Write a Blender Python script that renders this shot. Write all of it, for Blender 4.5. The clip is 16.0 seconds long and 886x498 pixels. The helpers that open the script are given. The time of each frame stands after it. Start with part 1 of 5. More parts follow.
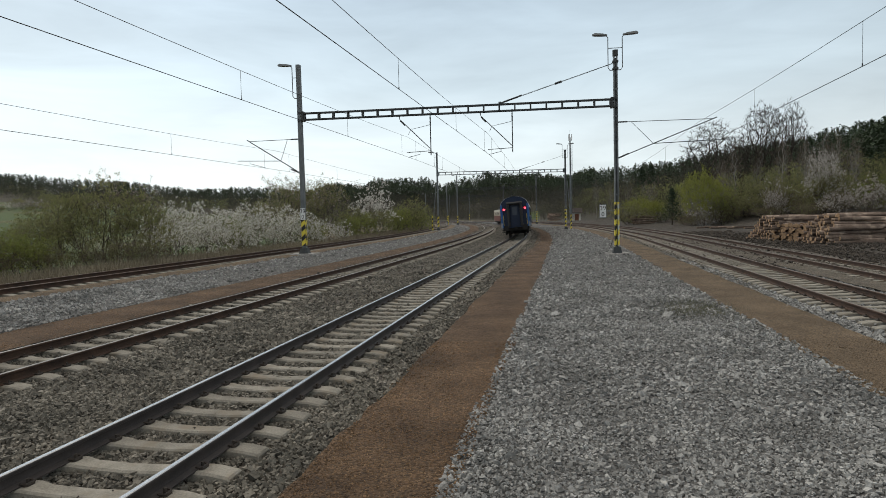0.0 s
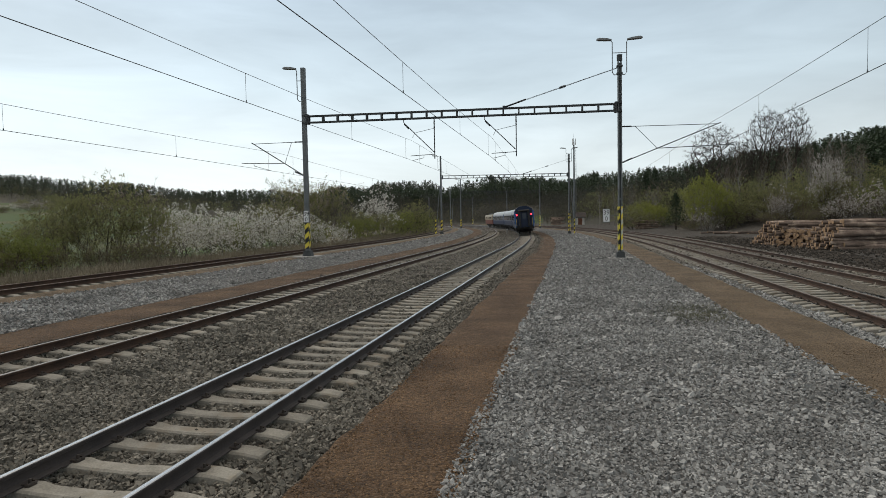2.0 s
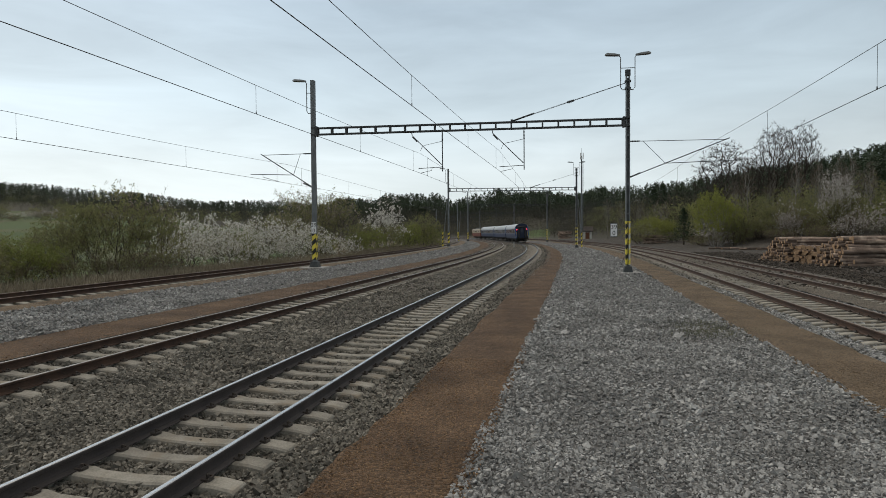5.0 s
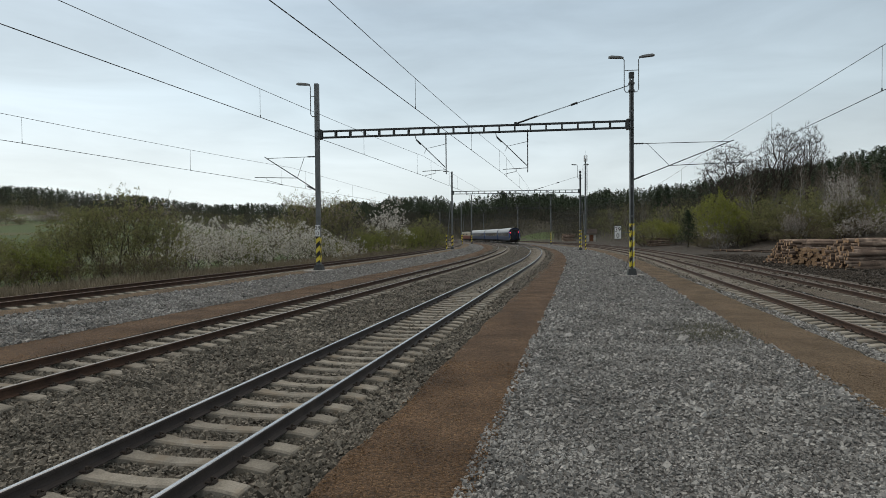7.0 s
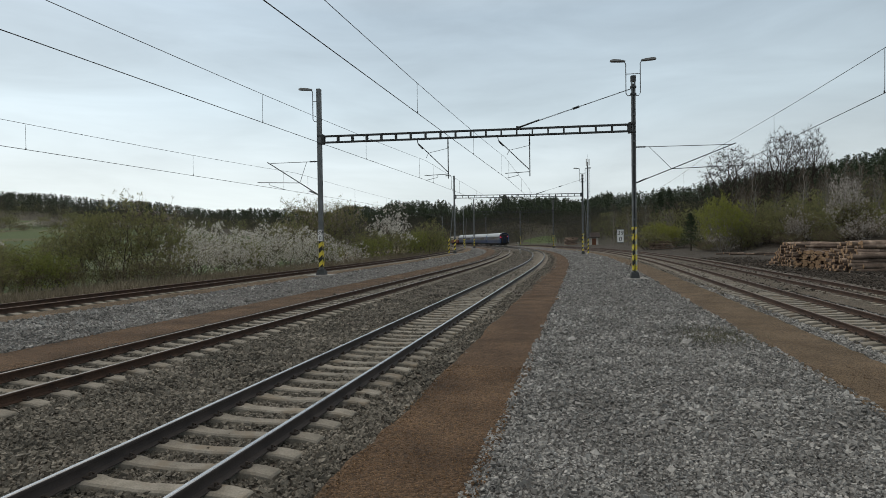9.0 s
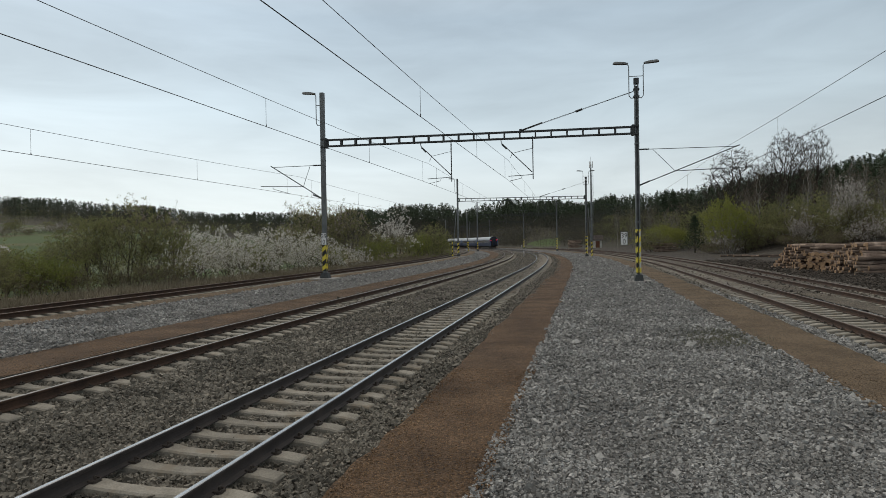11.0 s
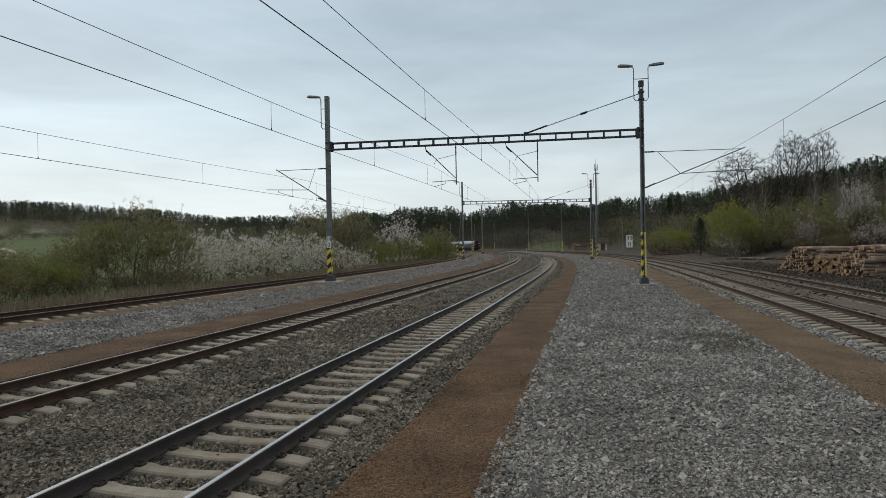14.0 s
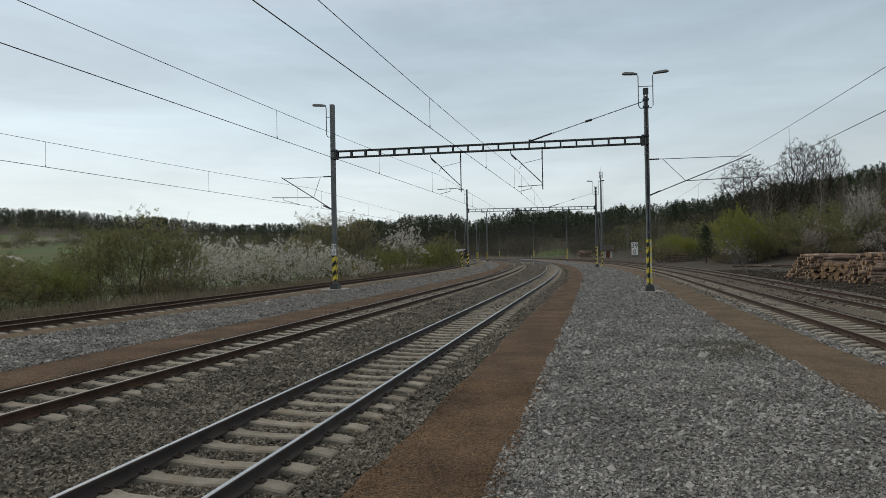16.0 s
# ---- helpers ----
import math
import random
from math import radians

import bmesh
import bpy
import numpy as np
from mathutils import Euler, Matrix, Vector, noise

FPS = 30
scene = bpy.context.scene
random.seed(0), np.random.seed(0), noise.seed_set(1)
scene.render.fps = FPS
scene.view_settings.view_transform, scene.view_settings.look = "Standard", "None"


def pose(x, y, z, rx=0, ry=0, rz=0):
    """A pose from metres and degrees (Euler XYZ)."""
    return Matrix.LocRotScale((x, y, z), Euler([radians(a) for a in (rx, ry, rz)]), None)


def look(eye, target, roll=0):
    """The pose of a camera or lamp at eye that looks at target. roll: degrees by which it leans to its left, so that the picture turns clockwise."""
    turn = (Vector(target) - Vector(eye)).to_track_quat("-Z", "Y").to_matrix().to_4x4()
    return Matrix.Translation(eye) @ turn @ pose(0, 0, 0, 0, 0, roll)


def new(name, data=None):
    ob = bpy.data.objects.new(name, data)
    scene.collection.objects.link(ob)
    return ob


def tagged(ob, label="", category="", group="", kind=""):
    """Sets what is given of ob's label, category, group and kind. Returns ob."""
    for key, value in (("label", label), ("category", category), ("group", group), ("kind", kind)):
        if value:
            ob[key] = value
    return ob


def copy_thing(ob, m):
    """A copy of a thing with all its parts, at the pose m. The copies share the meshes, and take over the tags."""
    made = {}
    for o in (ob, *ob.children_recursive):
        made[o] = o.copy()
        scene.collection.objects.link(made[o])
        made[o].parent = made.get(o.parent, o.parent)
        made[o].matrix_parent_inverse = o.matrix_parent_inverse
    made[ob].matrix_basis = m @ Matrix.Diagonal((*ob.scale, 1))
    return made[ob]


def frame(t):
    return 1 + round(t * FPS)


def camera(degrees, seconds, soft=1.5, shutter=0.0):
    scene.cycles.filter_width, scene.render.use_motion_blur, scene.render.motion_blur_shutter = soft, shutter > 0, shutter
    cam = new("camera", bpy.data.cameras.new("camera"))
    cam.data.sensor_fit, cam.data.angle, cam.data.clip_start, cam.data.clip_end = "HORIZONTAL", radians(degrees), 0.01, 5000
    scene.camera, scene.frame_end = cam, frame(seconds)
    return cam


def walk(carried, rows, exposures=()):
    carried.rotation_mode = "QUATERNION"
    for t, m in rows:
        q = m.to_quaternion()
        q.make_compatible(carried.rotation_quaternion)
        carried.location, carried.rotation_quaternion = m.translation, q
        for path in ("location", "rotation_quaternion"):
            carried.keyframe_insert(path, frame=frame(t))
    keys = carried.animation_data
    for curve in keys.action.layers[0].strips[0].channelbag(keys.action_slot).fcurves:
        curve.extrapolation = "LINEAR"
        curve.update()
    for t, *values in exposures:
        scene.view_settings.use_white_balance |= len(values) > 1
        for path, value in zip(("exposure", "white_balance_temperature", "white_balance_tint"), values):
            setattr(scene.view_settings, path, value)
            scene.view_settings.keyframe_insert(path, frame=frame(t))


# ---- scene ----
cam = camera(71.71, 16.0, 0.5)
EYE = Vector((0, 0, 2.55))


def aim(yaw, pitch, lean):
    """Pose of the hand-held camera: yaw to the right, pitch up, lean clockwise, in degrees."""
    y, p = radians(yaw), radians(pitch)
    way = Vector((math.sin(y) * math.cos(p), math.cos(y) * math.cos(p), math.sin(p)))
    return look(EYE, EYE + way, -lean)


walk(cam, [(t, aim(*a)) for t, *a in (
    (0, -0.000, -3.060, 1.432),
    (0.5, 0.076, -3.183, 1.172),
    (1, 0.095, -3.243, 0.776),
    (1.5, -0.353, -3.058, 0.842),
    (2, -0.285, -2.731, 1.067),
    (2.5, -0.300, -2.415, 0.864),
    (3, -0.697, -2.159, 0.620),
    (3.5, -0.804, -1.926, 0.521),
    (4, -0.765, -1.742, 0.431),
    (6.5, -1.204, -1.381, 0.542),
    (7, -1.252, -1.286, 0.534),
    (7.5, -1.253, -1.183, 0.472),
    (8, -1.328, -1.071, 0.493),
    (8.5, -1.397, -0.983, 0.624),
    (9, -1.481, -0.893, 0.773),
    (11.5, -1.833, -0.576, 0.970),
    (12, -1.844, -0.600, 0.926),
    (12.5, -1.941, -0.582, 0.883),
    (13, -2.039, -0.514, 0.869),
    (13.5, -2.148, -0.400, 1.033),
    (14, -2.247, -0.306, 1.040),
    (14.5, -2.310, -0.194, 1.068),
    (15, -2.398, 0.050, 1.161),
    (15.5, -2.576, 0.255, 1.070),
    (16, -2.690, 0.409, 1.079),
)], exposures=(
    (0, 0.28), (2, 0.22), (4, 0.15), (7, 0.1), (9, 0.06), (12, 0.03), (16, 0.0),
))

# ---- light: overcast spring day ----
world = bpy.data.worlds.new("overcast")
scene.world = world
world.use_nodes = True
wn, wl = world.node_tree.nodes, world.node_tree.links
wn.clear()
w_out = wn.new("ShaderNodeOutputWorld")
sky = wn.new("ShaderNodeTexSky")
sky.sky_type, sky.sun_disc = "NISHITA", False
sky.sun_elevation, sky.sun_rotation = radians(38), radians(-40)
sky_bg = wn.new("ShaderNodeBackground")
sky_bg.inputs["Strength"].default_value = 0.08
wl.new(sky.outputs[0], sky_bg.inputs["Color"])
w_co = wn.new("ShaderNodeTexCoord")
w_sep = wn.new("ShaderNodeSeparateXYZ")
wl.new(w_co.outputs["Generated"], w_sep.inputs[0])
w_map = wn.new("ShaderNodeMapping")
w_map.inputs["Scale"].default_value = (1.0, 1.0, 5.0)
wl.new(w_co.outputs["Generated"], w_map.inputs[0])
w_noise = wn.new("ShaderNodeTexNoise")
w_noise.inputs["Scale"].default_value = 2.6
w_noise.inputs["Detail"].default_value = 5
w_noise.inputs["Roughness"].default_value = 0.55
w_noise.inputs["Distortion"].default_value = 0.4
wl.new(w_map.outputs[0], w_noise.inputs["Vector"])
# thin cloud near the horizon glows whiter than the sheet above; the unseen zenith is brightened to light the ground
w_high = wn.new("ShaderNodeValToRGB")
cr = w_high.color_ramp
cr.elements[0].position, cr.elements[0].color = 0.0, (0.70, 0.77, 0.79, 1)
cr.elements[1].position, cr.elements[1].color = 0.75, (0.98, 0.93, 0.84, 1)
for at, tone in ((0.10, (0.73, 0.81, 0.835)), (0.20, (0.60, 0.705, 0.76)), (0.34, (0.505, 0.615, 0.70)), (0.46, (0.56, 0.63, 0.68))):
    cr.elements.new(at).color = (*tone, 1)
wl.new(w_sep.outputs["Z"], w_high.inputs[0])
w_var = wn.new("ShaderNodeMapRange")
w_var.inputs["From Min"].default_value, w_var.inputs["From Max"].default_value = 0.3, 0.7
w_var.inputs["To Min"].default_value, w_var.inputs["To Max"].default_value = 0.86, 1.12
wl.new(w_noise.outputs["Fac"], w_var.inputs["Value"])
w_mul = wn.new("ShaderNodeVectorMath")
w_mul.operation = "MULTIPLY"
wl.new(w_high.outputs["Color"], w_mul.inputs[0])
wl.new(w_var.outputs[0], w_mul.inputs[1])
w_dot = wn.new("ShaderNodeVectorMath")
w_dot.operation = "DOT_PRODUCT"
w_dot.inputs[1].default_value = (-0.75, 0.45, -0.25)
wl.new(w_co.outputs["Generated"], w_dot.inputs[0])
w_side = wn.new("ShaderNodeMapRange")
w_side.inputs["From Min"].default_value, w_side.inputs["From Max"].default_value = -0.5, 0.7
w_side.inputs["To Min"].default_value, w_side.inputs["To Max"].default_value = 0.74, 1.13
wl.new(w_dot.outputs["Value"], w_side.inputs["Value"])
w_mul2 = wn.new("ShaderNodeVectorMath")
w_mul2.operation = "MULTIPLY"
wl.new(w_mul.outputs[0], w_mul2.inputs[0])
wl.new(w_side.outputs[0], w_mul2.inputs[1])
cloud_bg = wn.new("ShaderNodeBackground")
cloud_bg.inputs["Strength"].default_value = 1.0
wl.new(w_mul2.outputs[0], cloud_bg.inputs["Color"])
w_mix = wn.new("ShaderNodeMixShader")
w_mix.inputs[0].default_value = 0.88
wl.new(sky_bg.outputs[0], w_mix.inputs[1])
wl.new(cloud_bg.outputs[0], w_mix.inputs[2])
wl.new(w_mix.outputs[0], w_out.inputs["Surface"])
sun = new("sun", bpy.data.lights.new("sun", "SUN"))
sun.data.energy, sun.data.angle, sun.data.color = 0.8, radians(30), (1.0, 0.92, 0.8)
sun.matrix_world = look((-30, 35, 50), (0, 0, 0))
scene.view_settings.exposure = 0.0

# ---- materials ----


def mat(name, c1, c2, rough=0.8, scale=6.0, fine=60.0, bump=0.0, bump_dist=0.01, metal=0.0, by="world", island=0.0, c3=None, spots=0.0,
        obj=0.0, cells=0.0):
    """Two colours mixed by noise at two scales, fine relief; island / obj: brightness spread from piece to piece; cells: broken-stone cells per metre."""
    m = bpy.data.materials.new(name)
    m.use_nodes = True
    n, l = m.node_tree.nodes, m.node_tree.links
    b = n["Principled BSDF"]
    b.inputs["Roughness"].default_value, b.inputs["Metallic"].default_value = rough, metal
    b.inputs["Specular IOR Level"].default_value = 0.35
    if by == "world":
        co = n.new("ShaderNodeNewGeometry").outputs["Position"]
    else:
        co = n.new("ShaderNodeTexCoord").outputs["Object"]

    def tex(sc, detail=5.0):
        t = n.new("ShaderNodeTexNoise")
        t.inputs["Scale"].default_value, t.inputs["Detail"].default_value = sc, detail
        l.new(co, t.inputs["Vector"])
        return t.outputs["Fac"]

    def math_node(op, a, v):
        q = n.new("ShaderNodeMath")
        q.operation = op
        for i, s in enumerate((a, v)):
            if isinstance(s, (int, float)):
                q.inputs[i].default_value = s
            else:
                l.new(s, q.inputs[i])
        return q.outputs[0]

    def mix(f, a, c):
        q = n.new("ShaderNodeMix")
        q.data_type = "RGBA"
        if isinstance(f, float):
            q.inputs[0].default_value = f
        else:
            l.new(f, q.inputs[0])
        for i, s in ((6, a), (7, c)):
            if isinstance(s, tuple):
                q.inputs[i].default_value = (*s, 1)
            else:
                l.new(s, q.inputs[i])
        return q.outputs[2]

    big, small = tex(scale), tex(fine, 3.0)
    fac = math_node("ADD", math_node("MULTIPLY", math_node("SUBTRACT", big, 0.5), 1.9), math_node("MULTIPLY", math_node("SUBTRACT", small, 0.5), 1.4))
    fac = math_node("ADD", fac, 0.5)
    q = n.new("ShaderNodeClamp")
    l.new(fac, q.inputs[0])
    col = mix(q.outputs[0], c1, c2)
    if c3 is not None:
        r = n.new("ShaderNodeMapRange")
        r.inputs["From Min"].default_value, r.inputs["From Max"].default_value = 0.52, 0.66
        l.new(tex(spots, 6.0), r.inputs["Value"])
        col = mix(r.outputs[0], col, c3)
    hgt = small
    gain = None
    if cells:
        v = n.new("ShaderNodeTexVoronoi")
        v.inputs["Scale"].default_value = cells
        l.new(co, v.inputs["Vector"])
        s = n.new("ShaderNodeSeparateColor")
        l.new(v.outputs["Color"], s.inputs[0])
        gain = math_node("ADD", math_node("MULTIPLY", s.outputs[0], 0.95), 0.5)
        hgt = math_node("SUBTRACT", s.outputs[1], v.outputs["Distance"])
    if island or obj:
        g = n.new("ShaderNodeNewGeometry").outputs["Random Per Island"] if island else n.new("ShaderNodeObjectInfo").outputs["Random"]
        k = island or obj
        g = math_node("ADD", math_node("MULTIPLY", g, 2 * k), 1 - k)
        gain = g if gain is None else math_node("MULTIPLY", gain, g)
    if gain is not None:
        q = n.new("ShaderNodeVectorMath")
        q.operation = "SCALE"
        l.new(col, q.inputs[0])
        l.new(gain, q.inputs["Scale"])
        col = q.outputs[0]
    l.new(col, b.inputs["Base Color"])
    if bump:
        q = n.new("ShaderNodeBump")
        q.inputs["Strength"].default_value, q.inputs["Distance"].default_value = bump, bump_dist
        l.new(hgt, q.inputs["Height"])
        l.new(q.outputs[0], b.inputs["Normal"])
    return m


def leafy(name, c1, c2, island=0.18, through_light=0.45):
    """Leaves and blossom: colour differs from leaf to leaf and lets some light through."""
    m = mat(name, c1, c2, 0.7, 0.9, 3.0, island=island)
    m.node_tree.nodes["Principled BSDF"].inputs["Specular IOR Level"].default_value = 0.15
    n, l = m.node_tree.nodes, m.node_tree.links
    b, out = n["Principled BSDF"], n["Material Output"]
    src = b.inputs["Base Color"].links[0].from_socket
    t = n.new("ShaderNodeBsdfTranslucent")
    l.new(src, t.inputs[0])
    q = n.new("ShaderNodeMixShader")
    q.inputs[0].default_value = through_light
    l.new(b.outputs[0], q.inputs[1])
    l.new(t.outputs[0], q.inputs[2])
    l.new(q.outputs[0], out.inputs["Surface"])
    return m


def plain(name, c, rough=0.5, metal=0.0, glow=0.0):
    m = mat(name, tuple(0.9 * x for x in c), tuple(min(1, 1.1 * x) for x in c), rough, 1.5, 25.0, by="object", metal=metal)
    if glow:
        b = m.node_tree.nodes["Principled BSDF"]
        b.inputs["Emission Color"].default_value, b.inputs["Emission Strength"].default_value = (*c, 1), glow
    return m


# sheet darker than the stones on it: gap shade is in its colour
M_WALK = mat("walkway_gravel", (0.05, 0.048, 0.046), (0.235, 0.23, 0.222), 0.9, 5.0, 11.0, 1.0, 0.05, cells=24)
M_STONE = mat("grey_stone", (0.14, 0.137, 0.130), (0.335, 0.33, 0.316), 0.85, 0.8, 30.0, 0.3, 0.01, island=0.5)
M_BALLAST = mat("ballast_bed", (0.055, 0.047, 0.038), (0.185, 0.163, 0.138), 0.95, 5.0, 11.0, 1.0, 0.05, cells=17)
M_BSTONE = mat("ballast_stone", (0.08, 0.074, 0.061), (0.225, 0.204, 0.17), 0.9, 0.7, 30.0, 0.3, 0.01, island=0.5)
M_CINDER = mat("brown_grit", (0.046, 0.027, 0.015), (0.155, 0.096, 0.054), 0.95, 0.8, 55.0, 1.0, 0.025, cells=34)
M_GRIT = mat("brown_grit_grain", (0.11, 0.066, 0.036), (0.24, 0.155, 0.09), 0.95, 0.8, 70.0, island=0.4)
M_YARDGRIT = mat("greyish_grit", (0.075, 0.062, 0.047), (0.15, 0.128, 0.1), 0.95, 0.8, 50.0, 0.9, 0.03, cells=26)
M_TAN = mat("tan_grit", (0.08, 0.057, 0.034), (0.18, 0.128, 0.08), 0.95, 0.8, 70.0, 0.9, 0.02, cells=48)
M_LANE = mat("lane_gravel", (0.22, 0.215, 0.2), (0.32, 0.31, 0.29), 0.95, 0.4, 8.0, 0.5, 0.02)
M_MUD = mat("yard_mud", (0.024, 0.019, 0.015), (0.062, 0.052, 0.042), 0.95, 0.5, 6.0, 1.0, 0.15, c3=(0.085, 0.076, 0.063), spots=1.6)
M_GRASS = mat("meadow", (0.032, 0.055, 0.012), (0.066, 0.098, 0.022), 0.95, 0.02, 3.0, 0.6, 0.1, c3=(0.10, 0.085, 0.042), spots=0.03)
M_DRY = mat("dry_verge", (0.10, 0.08, 0.05), (0.19, 0.15, 0.095), 0.95, 0.3, 8.0, 0.8, 0.08, c3=(0.08, 0.09, 0.03), spots=0.4)
M_WOODFLOOR = mat("forest_floor", (0.026, 0.025, 0.017), (0.06, 0.052, 0.034), 0.95, 0.03, 1.0, 0.8, 0.2)
M_RUST = mat("rusty_rail", (0.030, 0.018, 0.013), (0.075, 0.042, 0.027), 0.8, 3.0, 40.0, 0.3, 0.004)
M_RAIL = mat("used_rail", (0.03, 0.026, 0.026), (0.06, 0.05, 0.047), 0.65, 3.0, 50.0, 0.3, 0.003)
M_SHINE = mat("polished_railhead", (0.38, 0.385, 0.395), (0.48, 0.485, 0.49), 0.26, 2.0, 30.0, metal=1.0)
M_DULL = mat("dull_railhead", (0.09, 0.06, 0.045), (0.15, 0.11, 0.085), 0.5, 2.0, 30.0)
M_SEMI = mat("half_worn_railhead", (0.17, 0.155, 0.14), (0.27, 0.25, 0.235), 0.38, 2.0, 30.0, metal=0.5)
M_SLEEPER = mat("sleeper_concrete", (0.15, 0.138, 0.115), (0.29, 0.27, 0.232), 0.9, 4.0, 45.0, 0.5, 0.006, obj=0.16, c3=(0.2, 0.17, 0.13), spots=3.0)
M_SLEEPER_ISLE = mat("far_sleeper_concrete", (0.16, 0.142, 0.115), (0.26, 0.235, 0.195), 0.9, 4.0, 45.0, island=0.16)
M_CLIP = mat("rail_fastener", (0.03, 0.026, 0.023), (0.07, 0.055, 0.045), 0.7, 9.0, 60.0)
M_CONC = mat("mast_foot_concrete", (0.22, 0.21, 0.195), (0.36, 0.35, 0.33), 0.9, 2.0, 30.0, 0.4, 0.01)
M_STEEL = mat("galvanised_steel", (0.10, 0.11, 0.115), (0.20, 0.21, 0.215), 0.55, 2.0, 18.0, 0.1, 0.003, metal=0.35)
M_DARKSTEEL = mat("dark_steel", (0.035, 0.038, 0.04), (0.075, 0.08, 0.082), 0.6, 2.0, 20.0, metal=0.3)
M_BLACK = plain("black_paint", (0.02, 0.02, 0.022), 0.5)
M_YELLOW = mat("yellow_paint", (0.62, 0.50, 0.05), (0.75, 0.62, 0.09), 0.55, 3.0, 30.0)
M_PALEPAINT = mat("pale_grey_paint", (0.42, 0.42, 0.41), (0.58, 0.58, 0.56), 0.6, 3.0, 30.0)
M_WHITE = mat("sign_white", (0.66, 0.67, 0.67), (0.78, 0.78, 0.78), 0.5, 3.0, 30.0)
M_WIRE = plain("copper_wire", (0.03, 0.032, 0.033), 0.6)
M_BARK = mat("bark", (0.035, 0.028, 0.022), (0.10, 0.085, 0.07), 0.95, 1.0, 12.0, 0.6, 0.03)
M_TWIG = mat("bare_twigs", (0.085, 0.066, 0.048), (0.18, 0.145, 0.108), 0.95, 0.5, 6.0, island=0.3)
M_CONIFER = leafy("pine_needles", (0.026, 0.041, 0.024), (0.058, 0.078, 0.043), 0.25, 0.15)
M_LEAF = leafy("spring_leaves", (0.13, 0.155, 0.04), (0.22, 0.24, 0.075))
M_OLIVE = leafy("olive_leaves", (0.15, 0.16, 0.065), (0.26, 0.26, 0.12))
M_BRIGHT = leafy("willow_leaves", (0.17, 0.19, 0.045), (0.29, 0.30, 0.085))
M_BLOSSOM = leafy("white_blossom", (0.50, 0.49, 0.455), (0.76, 0.745, 0.70), 0.2)
M_PINK = leafy("pale_pink_blossom", (0.28, 0.235, 0.21), (0.45, 0.39, 0.35), 0.3)
M_DARKBARK = mat("dark_bark", (0.03, 0.025, 0.02), (0.075, 0.062, 0.05), 0.95, 1.0, 8.0)
M_CLOD = mat("mud_clod", (0.03, 0.025, 0.02), (0.09, 0.075, 0.062), 0.95, 0.6, 20.0, island=0.5)
M_WEED = mat("weed_blades", (0.11, 0.11, 0.078), (0.20, 0.19, 0.135), 0.95, 0.8, 9.0, island=0.4)
# darker version of the bare twigs; shade on the slopes is mixed into the colour
M_WOODTWIG = mat("shaded_wood_twigs", (0.045, 0.042, 0.032), (0.10, 0.094, 0.074), 0.95, 0.05, 1.0, island=0.35)
M_PALEBLOOM = leafy("greyish_blossom", (0.36, 0.335, 0.31), (0.54, 0.51, 0.475), 0.3)
M_PALE = mat("pale_bark", (0.13, 0.12, 0.105), (0.28, 0.265, 0.24), 0.9, 1.5, 10.0)
M_STRAW = mat("dry_straw", (0.15, 0.125, 0.085), (0.29, 0.25, 0.18), 0.95, 0.4, 4.0, island=0.35)
M_LOG = mat("log_bark", (0.09, 0.064, 0.05), (0.23, 0.17, 0.135), 0.9, 1.2, 16.0, 0.6, 0.015, obj=0.45, c3=(0.36, 0.28, 0.22), spots=1.4)
M_CUT = mat("sawn_log_end", (0.24, 0.15, 0.085), (0.42, 0.28, 0.17), 0.85, 3.0, 30.0, obj=0.25)
M_BLUE = plain("coach_blue", (0.014, 0.034, 0.09), 0.35)
M_NAVY = plain("coach_end_navy", (0.007, 0.016, 0.042), 0.5)
M_LIGHT = plain("coach_pale_grey", (0.18, 0.20, 0.24), 0.4)
M_CREAM = plain("engine_cream", (0.33, 0.29, 0.22), 0.5)
M_RED = plain("engine_red", (0.15, 0.045, 0.03), 0.5)
M_UNDER = plain("underframe_black", (0.018, 0.017, 0.016), 0.8)
M_GLASS = plain("dark_window_glass", (0.012, 0.015, 0.018), 0.06)
M_TAIL = plain("tail_lamp_red", (1.0, 0.04, 0.06), 0.3, glow=3.5)
M_BRICK = mat("hut_wall", (0.48, 0.46, 0.42), (0.62, 0.60, 0.56), 0.9, 0.8, 9.0, 0.3, 0.01)
M_DOOR = mat("hut_door_brown", (0.11, 0.04, 0.02), (0.17, 0.07, 0.035), 0.7, 2.0, 20.0)
M_TILE = mat("hut_roof", (0.03, 0.024, 0.022), (0.06, 0.048, 0.043), 0.85, 1.0, 12.0)

# ---- mesh helpers ----


